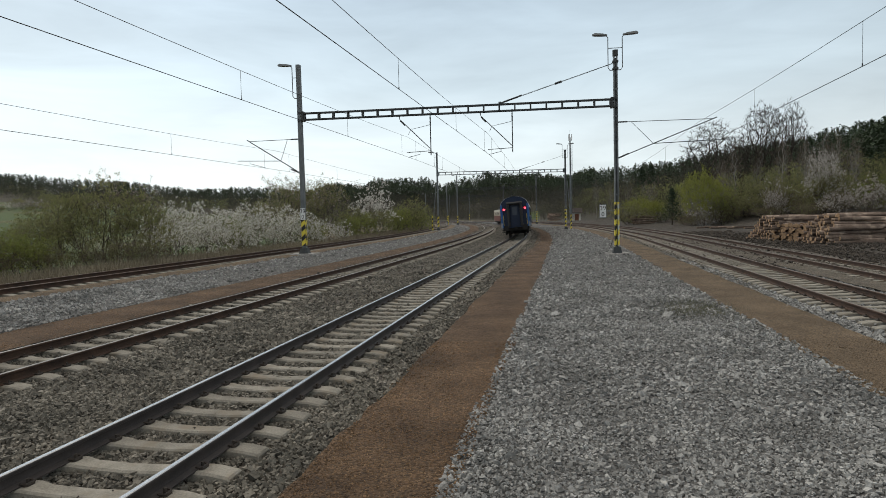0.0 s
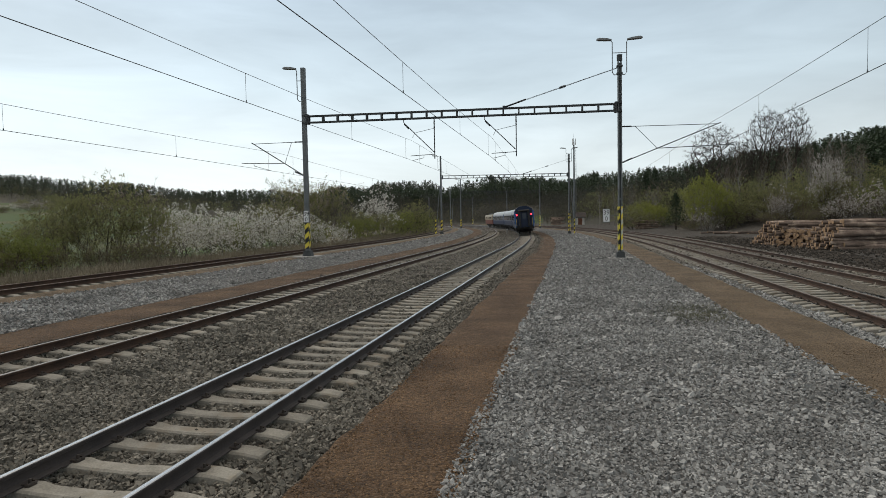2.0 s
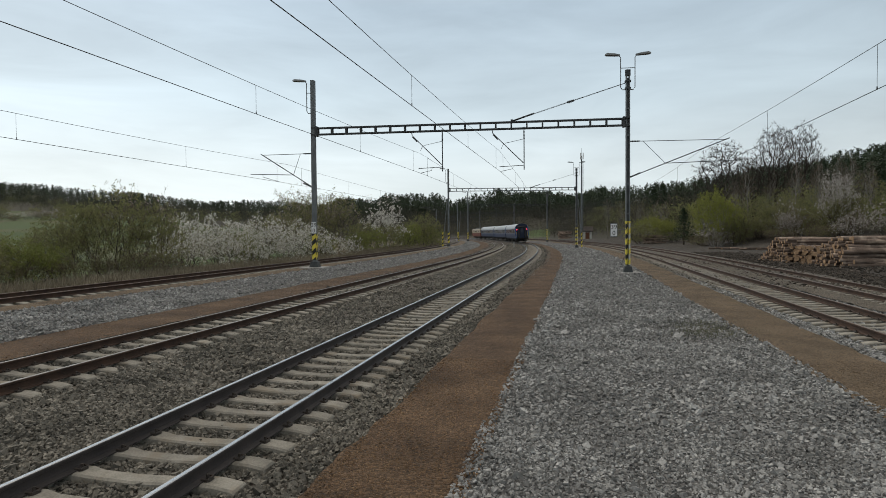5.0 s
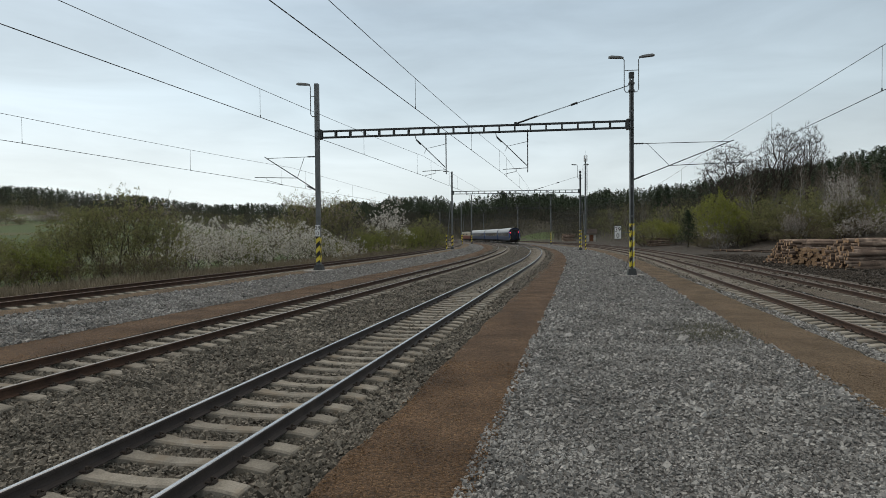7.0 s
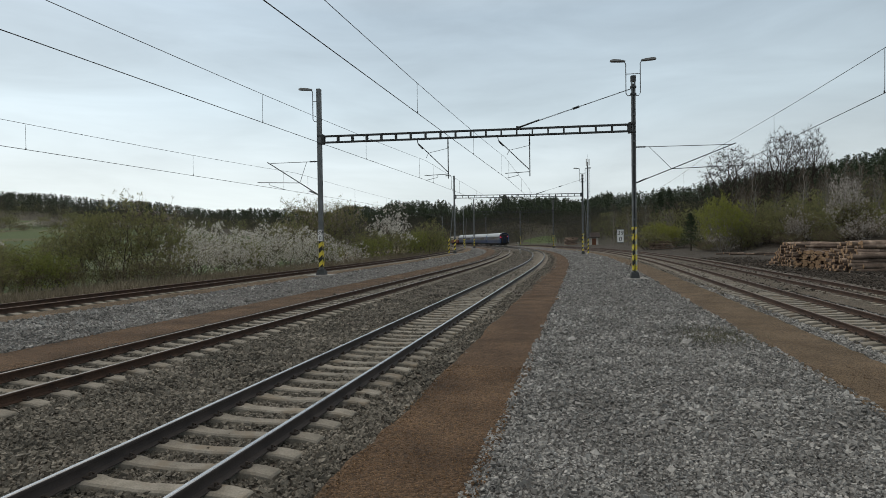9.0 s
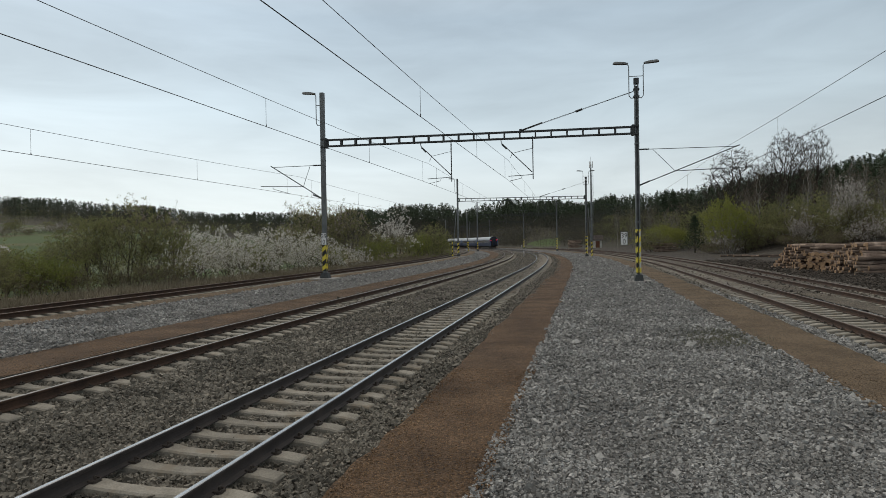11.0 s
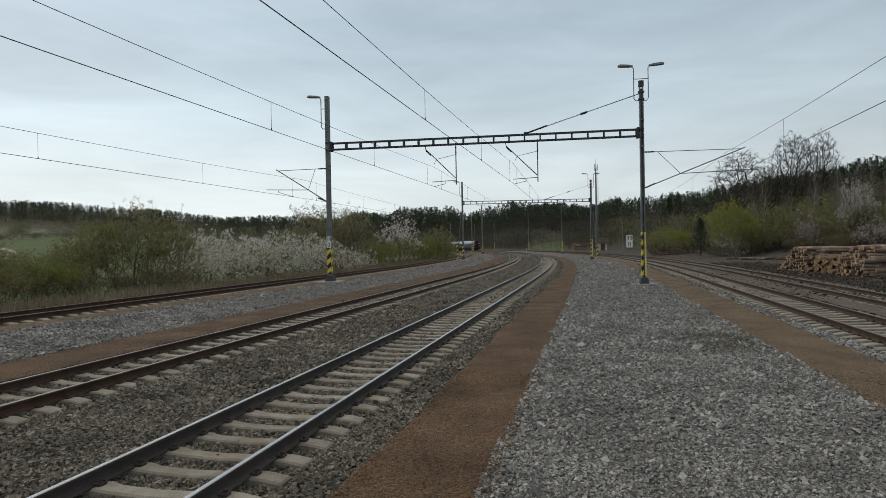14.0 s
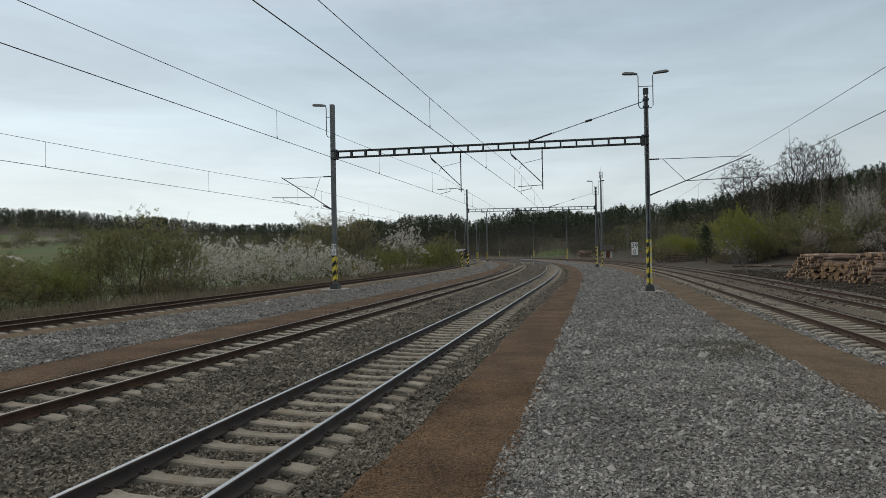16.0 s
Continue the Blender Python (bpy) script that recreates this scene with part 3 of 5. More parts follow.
def build_portal(signs=True):
    """One portal over the tracks, in its own space: x across the line, y along it."""
    po = thing("catenary_portal", "grey steel catenary portal with lanterns and striped mast feet", "catenary portal", group="catenary portals")
    zl = bed_z(MAST_L)
    # right mast: two channels with batten plates
    for x in (-0.085, 0.085):
        g = Geo().box(pose(MAST_R + x, 0, 5.95), 0.07, 0.26, 11.9, 0.012)
        ch = part("mast_channel", g, M_STEEL, po)
    part("mast_web", Geo().box(pose(MAST_R, 0, 5.9), 0.098, 0.16, 11.7), M_DARKSTEEL, po)
    plate = mesh_of("batten_plate", Geo().box(pose(0, 0, 0), 0.25, 0.272, 0.09), M_STEEL)
    for z in (3.6, 5.4, 6.9, 8.3, 9.9):
        part("batten_plate", plate, None, po, at=pose(MAST_R, 0, z))
    part("mast_head", Geo().box(pose(MAST_R, 0, 12.05), 0.3, 0.3, 0.35, 0.06), M_DARKSTEEL, po)
    for z in (11.12, 11.55):
        part("mast_collar", Geo().box(pose(MAST_R, 0, z), 0.34, 0.34, 0.1, 0.04), M_DARKSTEEL, po)
    g = Geo()
    g.add([(MAST_R + x, y, z) for z, k in ((-0.1, 1.0), (0.06, 0.96)) for x, y in ((-0.75 * k, -0.6 * k), (0.75 * k, -0.6 * k), (0.75 * k, 0.6 * k), (-0.75 * k, 0.6 * k))],
          ((0, 1, 5, 4), (1, 2, 6, 5), (2, 3, 7, 6), (3, 0, 4, 7), (4, 5, 6, 7)))
    part("mast_foot", g, M_CONC, po)
    g = Geo()
    g.add([(MAST_R + x * k, y * k, z) for z, k in ((0.05, 0.27), (0.42, 0.2)) for x, y in ((-1, -1), (1, -1), (1, 1), (-1, 1))],
          ((0, 1, 5, 4), (1, 2, 6, 5), (2, 3, 7, 6), (3, 0, 4, 7), (4, 5, 6, 7)))
    part("mast_base", g, M_DARKSTEEL, po)
    # left mast: one rolled section
    g = Geo()
    zt = 12.4
    for y in (-0.13, 0.13):
        g.box(pose(MAST_L, y, (zl + zt) / 2), 0.26, 0.018, zt - zl)
    g.box(pose(MAST_L, 0, (zl + zt) / 2), 0.02, 0.242, zt - zl)
    for x in (-0.12, 0.12):
        g.box(pose(MAST_L + x, 0, (zl + zt) / 2), 0.012, 0.242, zt - zl - 0.02)
    part("mast_column", g, M_STEEL, po)
    g = Geo()
    g.add([(MAST_L + x * k, y * k, z) for z, k in ((zl - 0.15, 1.0), (zl + 0.07, 0.95)) for x, y in ((-0.8, -0.8), (0.8, -0.8), (0.8, 0.8), (-0.8, 0.8))],
          ((0, 1, 5, 4), (1, 2, 6, 5), (2, 3, 7, 6), (3, 0, 4, 7), (4, 5, 6, 7)))
    part("mast_foot", g, M_CONC, po)
    g = Geo()
    g.add([(MAST_L + x * k, y * k, z) for z, k in ((zl + 0.06, 0.3), (zl + 0.42, 0.21)) for x, y in ((-1, -1), (1, -1), (1, 1), (-1, 1))],
          ((0, 1, 5, 4), (1, 2, 6, 5), (2, 3, 7, 6), (3, 0, 4, 7), (4, 5, 6, 7)))
    part("mast_base", g, M_DARKSTEEL, po)
    for x, a, z0, z1, ground_m in ((MAST_R - 0.085, 0.04, 0.5, 3.15, M_BLACK), (MAST_R + 0.085, 0.04, 0.5, 3.15, M_PALEPAINT), (MAST_L, 0.125, zl + 0.55, zl + 2.25, M_BLACK)):
        e = new("striped_band")
        e.parent = po
        e.matrix_basis = pose(x, 0, 0)
        striped(e, a, 0.135, z0, z1, 0.62, ground_m)
    # beam: four chords and battens
    x0, x1 = MAST_L + 0.2, MAST_R - 0.2
    for z in (-0.2, 0.2):
        for y in (-0.16, 0.16):
            part("beam_chord", Geo().box(pose((x0 + x1) / 2, y, BEAM_Z + z), x1 - x0, 0.06, 0.075), M_DARKSTEEL, po)
    n = 20
    batten = mesh_of("beam_batten", Geo().box(pose(0, -0.16, 0), 0.09, 0.05, 0.33).box(pose(0, 0.16, 0), 0.09, 0.05, 0.33).box(pose(0, 0, 0.19), 0.07, 0.27, 0.05)
                     .box(pose(0, 0, -0.19), 0.07, 0.27, 0.05), M_DARKSTEEL)
    for i in range(n + 1):
        part("beam_batten", batten, None, po, at=pose(x0 + 0.1 + (x1 - x0 - 0.2) * i / n, 0, BEAM_Z))
    for x, sd in ((x0, 1), (x1, -1)):
        g = Geo().box(pose(x + sd * 0.03, 0, BEAM_Z), 0.14, 0.46, 0.62, 0.03).box(pose(x - sd * 0.16, 0, BEAM_Z + 0.24), 0.3, 0.4, 0.09).box(pose(x - sd * 0.16, 0, BEAM_Z - 0.24), 0.3, 0.4, 0.09)
        part("beam_bracket", g, M_DARKSTEEL, po)
    # stay rods from the right mast head to the beam
    for y in (-0.07, 0.07):
        part("stay_rod", Geo().tube([(MAST_R - 0.15, y, 11.45), (0.95, y * 1.6, BEAM_Z + 0.3)], 0.013, 5), M_DARKSTEEL, po)
    part("stay_tensioner", Geo().tube([(2.2, 0, BEAM_Z + 0.7), (0.9, 0, BEAM_Z + 0.28)], 0.055, 6), M_DARKSTEEL, po)
    part("stay_saddle", Geo().box(pose(0.85, 0, BEAM_Z + 0.28), 0.16, 0.42, 0.12), M_DARKSTEEL, po)
    g = Geo()
    insulator(g, (4.2, 0, 10.41), (4.6, 0, 10.53), 0.09)
    part("stay_insulator", g, M_DARKSTEEL, po)
    # drop posts with their arms over the two middle tracks
    for lat, zc in (WIRES["second"], WIRES["main"]):
        lat += 0.16
        xp, zb = lat + 1.42, zc + 0.02
        g = Geo().tube([(xp, 0, BEAM_Z - 0.1), (xp, 0, zb)], 0.035, 6)
        insulator(g, (xp, 0, BEAM_Z - 0.35), (xp, 0, BEAM_Z - 0.85), 0.05)
        post = part("drop_post", g, M_DARKSTEEL, po)
        g = Geo().tube([(lat - 0.55, 0, BEAM_Z - 0.15), (lat - 0.5, 0, BEAM_Z - 0.45), (xp - 0.05, 0, zc + 0.45)], 0.03, 6)
        insulator(g, (lat - 0.48, 0, BEAM_Z - 0.52), (lat - 0.18, 0, BEAM_Z - 0.83), 0.055)
        g.tube([(lat + 0.26, 0, zc + 1.68), (xp, 0, zc + 1.92)], 0.014, 5)
        g.tube([(lat + 0.2, 0, zc + 1.72), (lat + 0.02, 0, zc + 1.35)], 0.014, 5)
        part("slanting_tube", g, M_DARKSTEEL, post)
        g = Geo().tube([(xp, 0, zc + 0.3), (lat - 0.1, 0, zc + 0.24)], 0.022, 6).tube([(lat + 0.75, 0, zc + 0.26), (lat + 0.72, 0, zc + 0.1), (lat - 0.02, 0, zc - 0.06)], 0.016, 5)
        part("steady_arm", g, M_DARKSTEEL, post)
    # cantilevers outward from both masts
    for mx, lat, zc, sd, reach in ((MAST_L, *WIRES["loop"], -1, 1.0), (MAST_R, *WIRES["siding"], 1, 1.0)):
        e = mx + sd * 0.14
        tip = lat + sd * 1.1
        zm = zc + 1.55
        g = Geo().tube([(e, 0, zm + 0.25), (tip, 0, zm + 0.22)], 0.02, 6)
        insulator(g, (e, 0, zm + 0.25), (e + sd * 0.55, 0, zm + 0.25), 0.055)
        top = part("tie_tube", g, M_DARKSTEEL, po)
        g = Geo().tube([(e, 0, zc - 0.35), (tip + sd * 0.2, 0, zm + 0.3)], 0.032, 6)
        insulator(g, (e, 0, zc - 0.35), (e + sd * 0.6, 0, zc - 0.1), 0.06)
        dia = part("bracket_tube", g, M_DARKSTEEL, po)
        f = 0.36
        kx, kz = e + (tip + sd * 0.2 - e) * f, zc - 0.35 + (zm + 0.65 - zc) * f
        g = Geo().tube([(kx, 0, kz), (e + sd * 0.75, 0, zm + 0.25)], 0.016, 5).tube([(kx, 0, kz), (lat + sd * 2.0, 0, kz + 0.1)], 0.024, 6)
        g.tube([(lat + sd * 1.2, 0, kz + 0.06), (lat + sd * 1.15, 0, kz - 0.1), (lat, 0, zc)], 0.015, 5)
        part("registration_tube", g, M_DARKSTEEL, dia)
    for x, z, sd in ((MAST_R + 0.42, 13.1, 1), (MAST_R - 0.42, 13.1, -1), (MAST_L - 0.42, 12.35, -1)):
        lamp(po, x, z, sd)
    if signs:
        sign(po, pose(MAST_R - 0.84, -0.16, 2.62), 0.42, 0.8)
        part("sign_arm", Geo().tube([(MAST_R - 0.63, -0.145, 2.62), (MAST_R - 0.1, -0.145, 2.62)], 0.032, 6), M_STEEL, po)
        sign(po, pose(MAST_L, -0.17, zl + 2.62), 0.36, 0.78)
        g = Geo().tube([(MAST_R - 0.2, 0, 1.0), (MAST_R - 0.35, -0.1, 0.6), (MAST_R - 0.55, -0.2, 0.18), (MAST_R - 1.1, -0.3, 0.03), (MAST_R - 1.6, -0.2, 0.0)], 0.014, 5)
        part("earth_cable", g, M_BLACK, po)
    return po


first = build_portal()
first.matrix_world = along(38.97, 0) @ pose(0, 0, 0, 0, 0, 4.4)
second = build_portal(False)
second.matrix_world = along(96.3, -0.7) @ pose(0, 0, 0, 0, 0, 4)
for s, lat in ((153.5, 1.0), (210.5, 2.6), (267.5, 4.0)):
    copy_thing(second, along(s, lat) @ pose(0, 0, 0, 0, 0, 3))


def build_stay_post(s, lat, lean):
    m = along(s, lat, bed_z(lat))
    st = thing("stay_post", "slim striped steel stay post beside a portal mast", "stay post", m, "stay posts")
    part("strut", Geo().tube([(0, 0, 0), (lean, 0, 7.5)], [0.07, 0.05], 8), M_STEEL, st)
    e = new("striped_band")
    e.parent = st
    e.matrix_basis = pose(0.03 * lean, 0, 0)
    striped(e, 0.085, 0.085, 0.05, 2.4)
    part("post_foot", Geo().box(pose(0, 0, 0.03), 0.7, 0.7, 0.14, 0.05), M_CONC, st)


build_stay_post(95.4, -13.5, 0.75)
build_stay_post(96.9, 7.85, -0.5)
build_stay_post(152.8, -13.2, 0.5)


def build_wires(key, label):
    lat0, zc = WIRES[key]
    th = thing("overhead_line", label, "overhead line", group="overhead lines")

    def at(s):
        u = ((s - 39.3) / 57.1) % 1.0
        k = math.floor((s - 39.3) / 57.1)
        zig = 0.05 - 0.4 * (u if k % 2 == 0 else 1 - u)
        return lat0 + zig, zc - 0.03 * 4 * u * (1 - u), zc + (1.5 if key == "siding" else 1.26) - 0.42 * 4 * u * (1 - u)

    ss = [-75 + 2.0 * i for i in range(196)]
    for name, k, r in (("contact_wire", 1, 0.0105), ("messenger_wire", 2, 0.0085)):
        part(name, Geo().tube([on_line(s, at(s)[0], at(s)[k])[0] for s in ss], r, 5), M_WIRE, th)
    for k in range(-2, 5):
        for d in (1.8, 11.2, 20.6, 36.5, 45.9, 55.3):
            s = 39.3 + 57.1 * k + d
            lat, z0, z1 = at(s)
            a, b = Vector(on_line(s, lat, z0)[0]), Vector(on_line(s, lat, z1)[0])
            g = Geo().tube([a, b], 0.006, 4)
            g.tube([a - Vector((0, 0, 0.01)), a + Vector((0, 0, 0.07))], 0.016, 5)
            part("dropper", g, M_WIRE, th)


build_wires("loop", "contact and messenger wires with droppers over the loop track")
build_wires("second", "contact and messenger wires with droppers over the second track")
build_wires("main", "contact and messenger wires with droppers over the main track")
build_wires("siding", "contact and messenger wires with droppers over the siding")


def build_radio_mast():
    m = pose(40.5, 193, 0.1)
    ra = thing("radio_mast", "tall grey steel radio mast with small antennas", "radio mast", m)
    part("tower_pole", Geo().tube([(0, 0, -0.3), (0, 0, 26)], [0.34, 0.2], 10), M_STEEL, ra)
    g = Geo()
    for x in (0.42, 0.72):
        g.tube([(x, -0.2, 0.5), (x - 0.12, -0.2, 24.5)], 0.03, 5)
    for i in range(48):
        g.tube([(0.4, -0.2, 0.8 + 0.5 * i), (0.72, -0.2, 0.8 + 0.5 * i)], 0.02, 4)
    part("ladder", g, M_STEEL, ra)
    for a in (0, 2.1, 4.2):
        part("antenna", Geo().box(pose(0.5 * math.cos(a), 0.5 * math.sin(a), 26.0), 0.3, 0.18, 2.0, 0.05), M_WHITE, ra)
    part("lightning_rod", Geo().tube([(0, 0, 26), (0, 0, 28.5)], 0.03, 5), M_STEEL, ra)


build_radio_mast()


def build_hut():
    m = pose(43.3, 199, terrain(43.3, 199) + 0.0, 0, 0, -12)
    hu = thing("lineside_hut", "small pale rendered lineside hut with a brown door and dark roof", "hut", m)
    g = Geo().box(pose(0, 0, 1.1), 3.3, 3.2, 2.6)
    part("hut_walls", g, M_BRICK, hu)
    g = Geo().add([(x, y, z) for x in (-2.1, 2.1) for y, z in ((-2.05, 2.25), (0, 3.75), (2.05, 2.25), (2.05, 2.42), (0, 3.95), (-2.05, 2.42))],
                  ((0, 1, 7, 6), (1, 2, 8, 7), (2, 3, 9, 8), (3, 4, 10, 9), (4, 5, 11, 10), (5, 0, 6, 11), (5, 4, 1, 0), (4, 3, 2, 1), (6, 7, 10, 11), (7, 8, 9, 10)))
    rot = pose(0, 0, 0, 0, 0, 90)
    roof = part("hut_roof", g, M_TILE, hu)
    g = Geo().add([(x, y, z) for y in (-1.59, 1.59) for x, z in ((-1.64, 2.38), (1.64, 2.38), (0, 3.6))], ((0, 1, 2), (5, 4, 3), (0, 3, 4, 1), (1, 4, 5, 2), (2, 5, 3, 0)))
    part("hut_gable", g, M_BRICK, hu, at=rot)
    door = part("hut_door", Geo().box(pose(0.3, -1.63, 0.95), 1.3, 0.08, 2.2), M_DOOR, hu, "brown wooden door")
    part("door_frame", Geo().box(pose(-0.4, -1.62, 0.95), 0.1, 0.12, 2.3).box(pose(1.0, -1.62, 0.95), 0.1, 0.12, 2.3).box(pose(0.3, -1.62, 2.13), 1.5, 0.12, 0.1), M_BRICK, door)
    part("door_handle", Geo().tube([(-0.2, -1.7, 0.9), (0.0, -1.7, 0.9)], 0.03, 5), M_STEEL, door)


build_hut()


def build_post(s, lat, h=0.9):
    p = thing("marker_post", "small white concrete marker post beside the track", "marker post", along(s, lat, bed_z(lat)), "marker posts")
    part("post_shaft", Geo().box(pose(0, 0, h / 2 - 0.1), 0.24, 0.2, h + 0.2, 0.03), M_CONC, p)
    part("post_cap", Geo().box(pose(0, 0, h + 0.03), 0.28, 0.24, 0.06, 0.03), M_WHITE, p)


build_post(104, -2.5, 0.7)
build_post(190, 5.2, 1.3)

# ---- train ----
HALF = [(1.41, 1.05), (1.415, 2.0), (1.40, 3.0), (1.33, 3.35), (1.16, 3.65), (0.85, 3.87), (0.45, 4.0), (0, 4.05)]


def shell(y0, y1, lo, hi, inset=0.0):
    """A closed length of coach body between two heights of its cross-section."""
    pts = [(x - inset, z) for x, z in HALF]

    def cut(z):
        for (xa, za), (xb, zb) in zip(pts, pts[1:]):
            if za <= z <= zb:
                return xa + (xb - xa) * (z - za) / (zb - za)
        return pts[0][0]
    side = [(cut(lo), lo)] + [(x, z) for x, z in pts if lo < z < hi and x > 0] + ([(cut(hi), hi)] if hi < 4.04 else [])
    prof = [(x, z) for x, z in side] + ([(0, 4.05)] if hi >= 4.04 else []) + [(-x, z) for x, z in reversed(side)]
    n = len(prof)
    g = Geo()
    g.v += [(x, y, z) for y in (y0, y1) for x, z in prof]
    g.f += [(i, (i + 1) % n, n + (i + 1) % n, n + i) for i in range(n)] + [tuple(range(n - 1, -1, -1)), tuple(range(n, 2 * n))]
    return g


def bogie(parent, y):
    g = Geo().box(pose(-1.0, y, 0.62), 0.16, 3.4, 0.28, 0.03).box(pose(1.0, y, 0.62), 0.16, 3.4, 0.28, 0.03).box(pose(0, y, 0.66), 2.0, 0.5, 0.26)
    for k in (-1.25, 1.25):
        g.box(pose(-1.06, y + k, 0.5), 0.16, 0.34, 0.36).box(pose(1.06, y + k, 0.5), 0.16, 0.34, 0.36)
    bo = part("bogie", g, M_UNDER, parent)
    for k in (-1.25, 1.25):
        g = Geo().tube([(-0.82, y + k, 0.46), (-0.69, y + k, 0.46)], 0.46, 18).tube([(0.69, y + k, 0.46), (0.82, y + k, 0.46)], 0.46, 18).tube([(-0.7, y + k, 0.46), (0.7, y + k, 0.46)], 0.09, 8)
        part("wheelset", g, M_UNDER, bo)


def buffers(parent, y, sd):
    for x in (-0.875, 0.875):
        g = Geo().tube([(x, y, 1.05), (x, y + sd * 0.45, 1.05)], 0.11, 10).tube([(x, y + sd * 0.45, 1.05), (x, y + sd * 0.55, 1.05)], 0.24, 14)
        part("buffer", g, M_UNDER, parent)
    g = Geo().box(pose(0, y + sd * 0.2, 1.0), 0.2, 0.5, 0.24).tube([(0.45, y + sd * 0.1, 0.95), (0.4, y + sd * 0.25, 0.6), (0.3, y + sd * 0.1, 0.4)], 0.035, 5)
    g.tube([(-0.45, y + sd * 0.1, 0.95), (-0.4, y + sd * 0.25, 0.55), (-0.3, y + sd * 0.1, 0.4)], 0.035, 5)
    part("coupler", g, M_UNDER, parent)


def build_coach(tail):
    """A passenger coach with its rear at y = 0 and its front at y = 26.1."""
    co = thing("railway_coach", "blue and pale grey coach with dark navy end and tail lamps" if tail else "blue and pale grey passenger coach with grey roof",
               "railway coach", group="coaches of the train")
    L = 26.1
    body = part("coach_body", shell(0.0, L, 1.05, 1.95), M_BLUE, co, "blue lower body side")
    part("window_band", shell(0.0, L, 1.95, 3.05), M_LIGHT, co, "pale grey band round the windows")
    part("roof", shell(0.0, L, 3.05, 4.05), M_ROOFSHEEN, co, "grey arched roof, its colour paled for sky reflection", smooth=False)
    win = mesh_of("coach_window", Geo().box(pose(0, 0, 0), 0.02, 1.3, 0.85), M_GLASS)
    for sd in (-1, 1):
        for i in range(11):
            part("window", win, None, co, at=pose(sd * 1.412, 2.9 + 2.03 * i, 2.5))
        for y in (1.1, L - 1.1):
            d = part("coach_door", Geo().box(pose(sd * 1.41, y, 2.05), 0.03, 0.95, 2.0), M_BLUE, co, "blue entrance door")
            part("door_window", Geo().box(pose(sd * 1.43, y, 2.5), 0.02, 0.5, 0.8), M_GLASS, d)
            part("step", Geo().box(pose(sd * 1.25, y, 0.62), 0.3, 0.8, 0.06).box(pose(sd * 1.3, y, 0.85), 0.2, 0.8, 0.05), M_UNDER, co)
    part("underframe", Geo().box(pose(0, L / 2, 0.9), 2.5, L - 0.2, 0.3).box(pose(0, L / 2, 0.6), 2.2, 5.5, 0.5), M_UNDER, co)
    for y in (3.4, L - 3.4):
        bogie(co, y)
    buffers(co, 0.0, -1)
    buffers(co, L, 1)
    # rear end: navy face, blue edge posts, gangway surround, door
    end = part("end_wall", shell(-0.06, -0.004, 1.1, 4.05, 0.04), M_NAVY, co, "dark navy end wall")
    for sd in (-1, 1):
        part("edge_post", Geo().box(pose(sd * 1.27, -0.09, 2.2), 0.2, 0.06, 2.2, 0.02), M_BRIGHTBLUE, end, "blue corner post")
        part("gangway_bellow", Geo().box(pose(sd * 0.62, -0.3, 2.25), 0.26, 0.5, 2.15, 0.08), M_BLACK, end)
    part("gangway_bellow", Geo().box(pose(0, -0.3, 3.38) @ pose(0, 0, 0, 0, 90), 0.28, 0.5, 1.5, 0.1), M_BLACK, end)
    door = part("end_door", Geo().box(pose(0, -0.09, 2.15), 0.96, 0.06, 2.1), M_NAVY, end)
    part("end_door_window", Geo().box(pose(0, -0.125, 2.65), 0.46, 0.02, 0.8), M_ENDGLASS, door)
    if tail:
        for sd in (-1, 1):
            part("tail_lamp", Geo().tube([(sd * 1.02, -0.08, 2.83), (sd * 1.02, -0.17, 2.83)], 0.11, 12), M_TAIL, end, "lit red tail lamp")
            part("corner_plate", Geo().box(pose(sd * 1.33, -0.1, 1.3), 0.16, 0.08, 0.5), M_LIGHT, end)
            part("handrail", Geo().tube([(sd * 1.12, -0.14, 1.3), (sd * 1.12, -0.16, 2.3)], 0.02, 5), M_YELLOW, end)
    return co


M_BRIGHTBLUE = plain("coach_corner_blue", (0.02, 0.09, 0.26), 0.35)
# grey roof; the sky's reflection is put into its pale base colour
M_ROOFSHEEN = plain("coach_roof_sky_sheen", (0.36, 0.38, 0.41), 0.5)
M_ENDGLASS = plain("end_door_glass", (0.05, 0.06, 0.085), 0.12)
COACHES = [build_coach(True), build_coach(False), build_coach(False)]


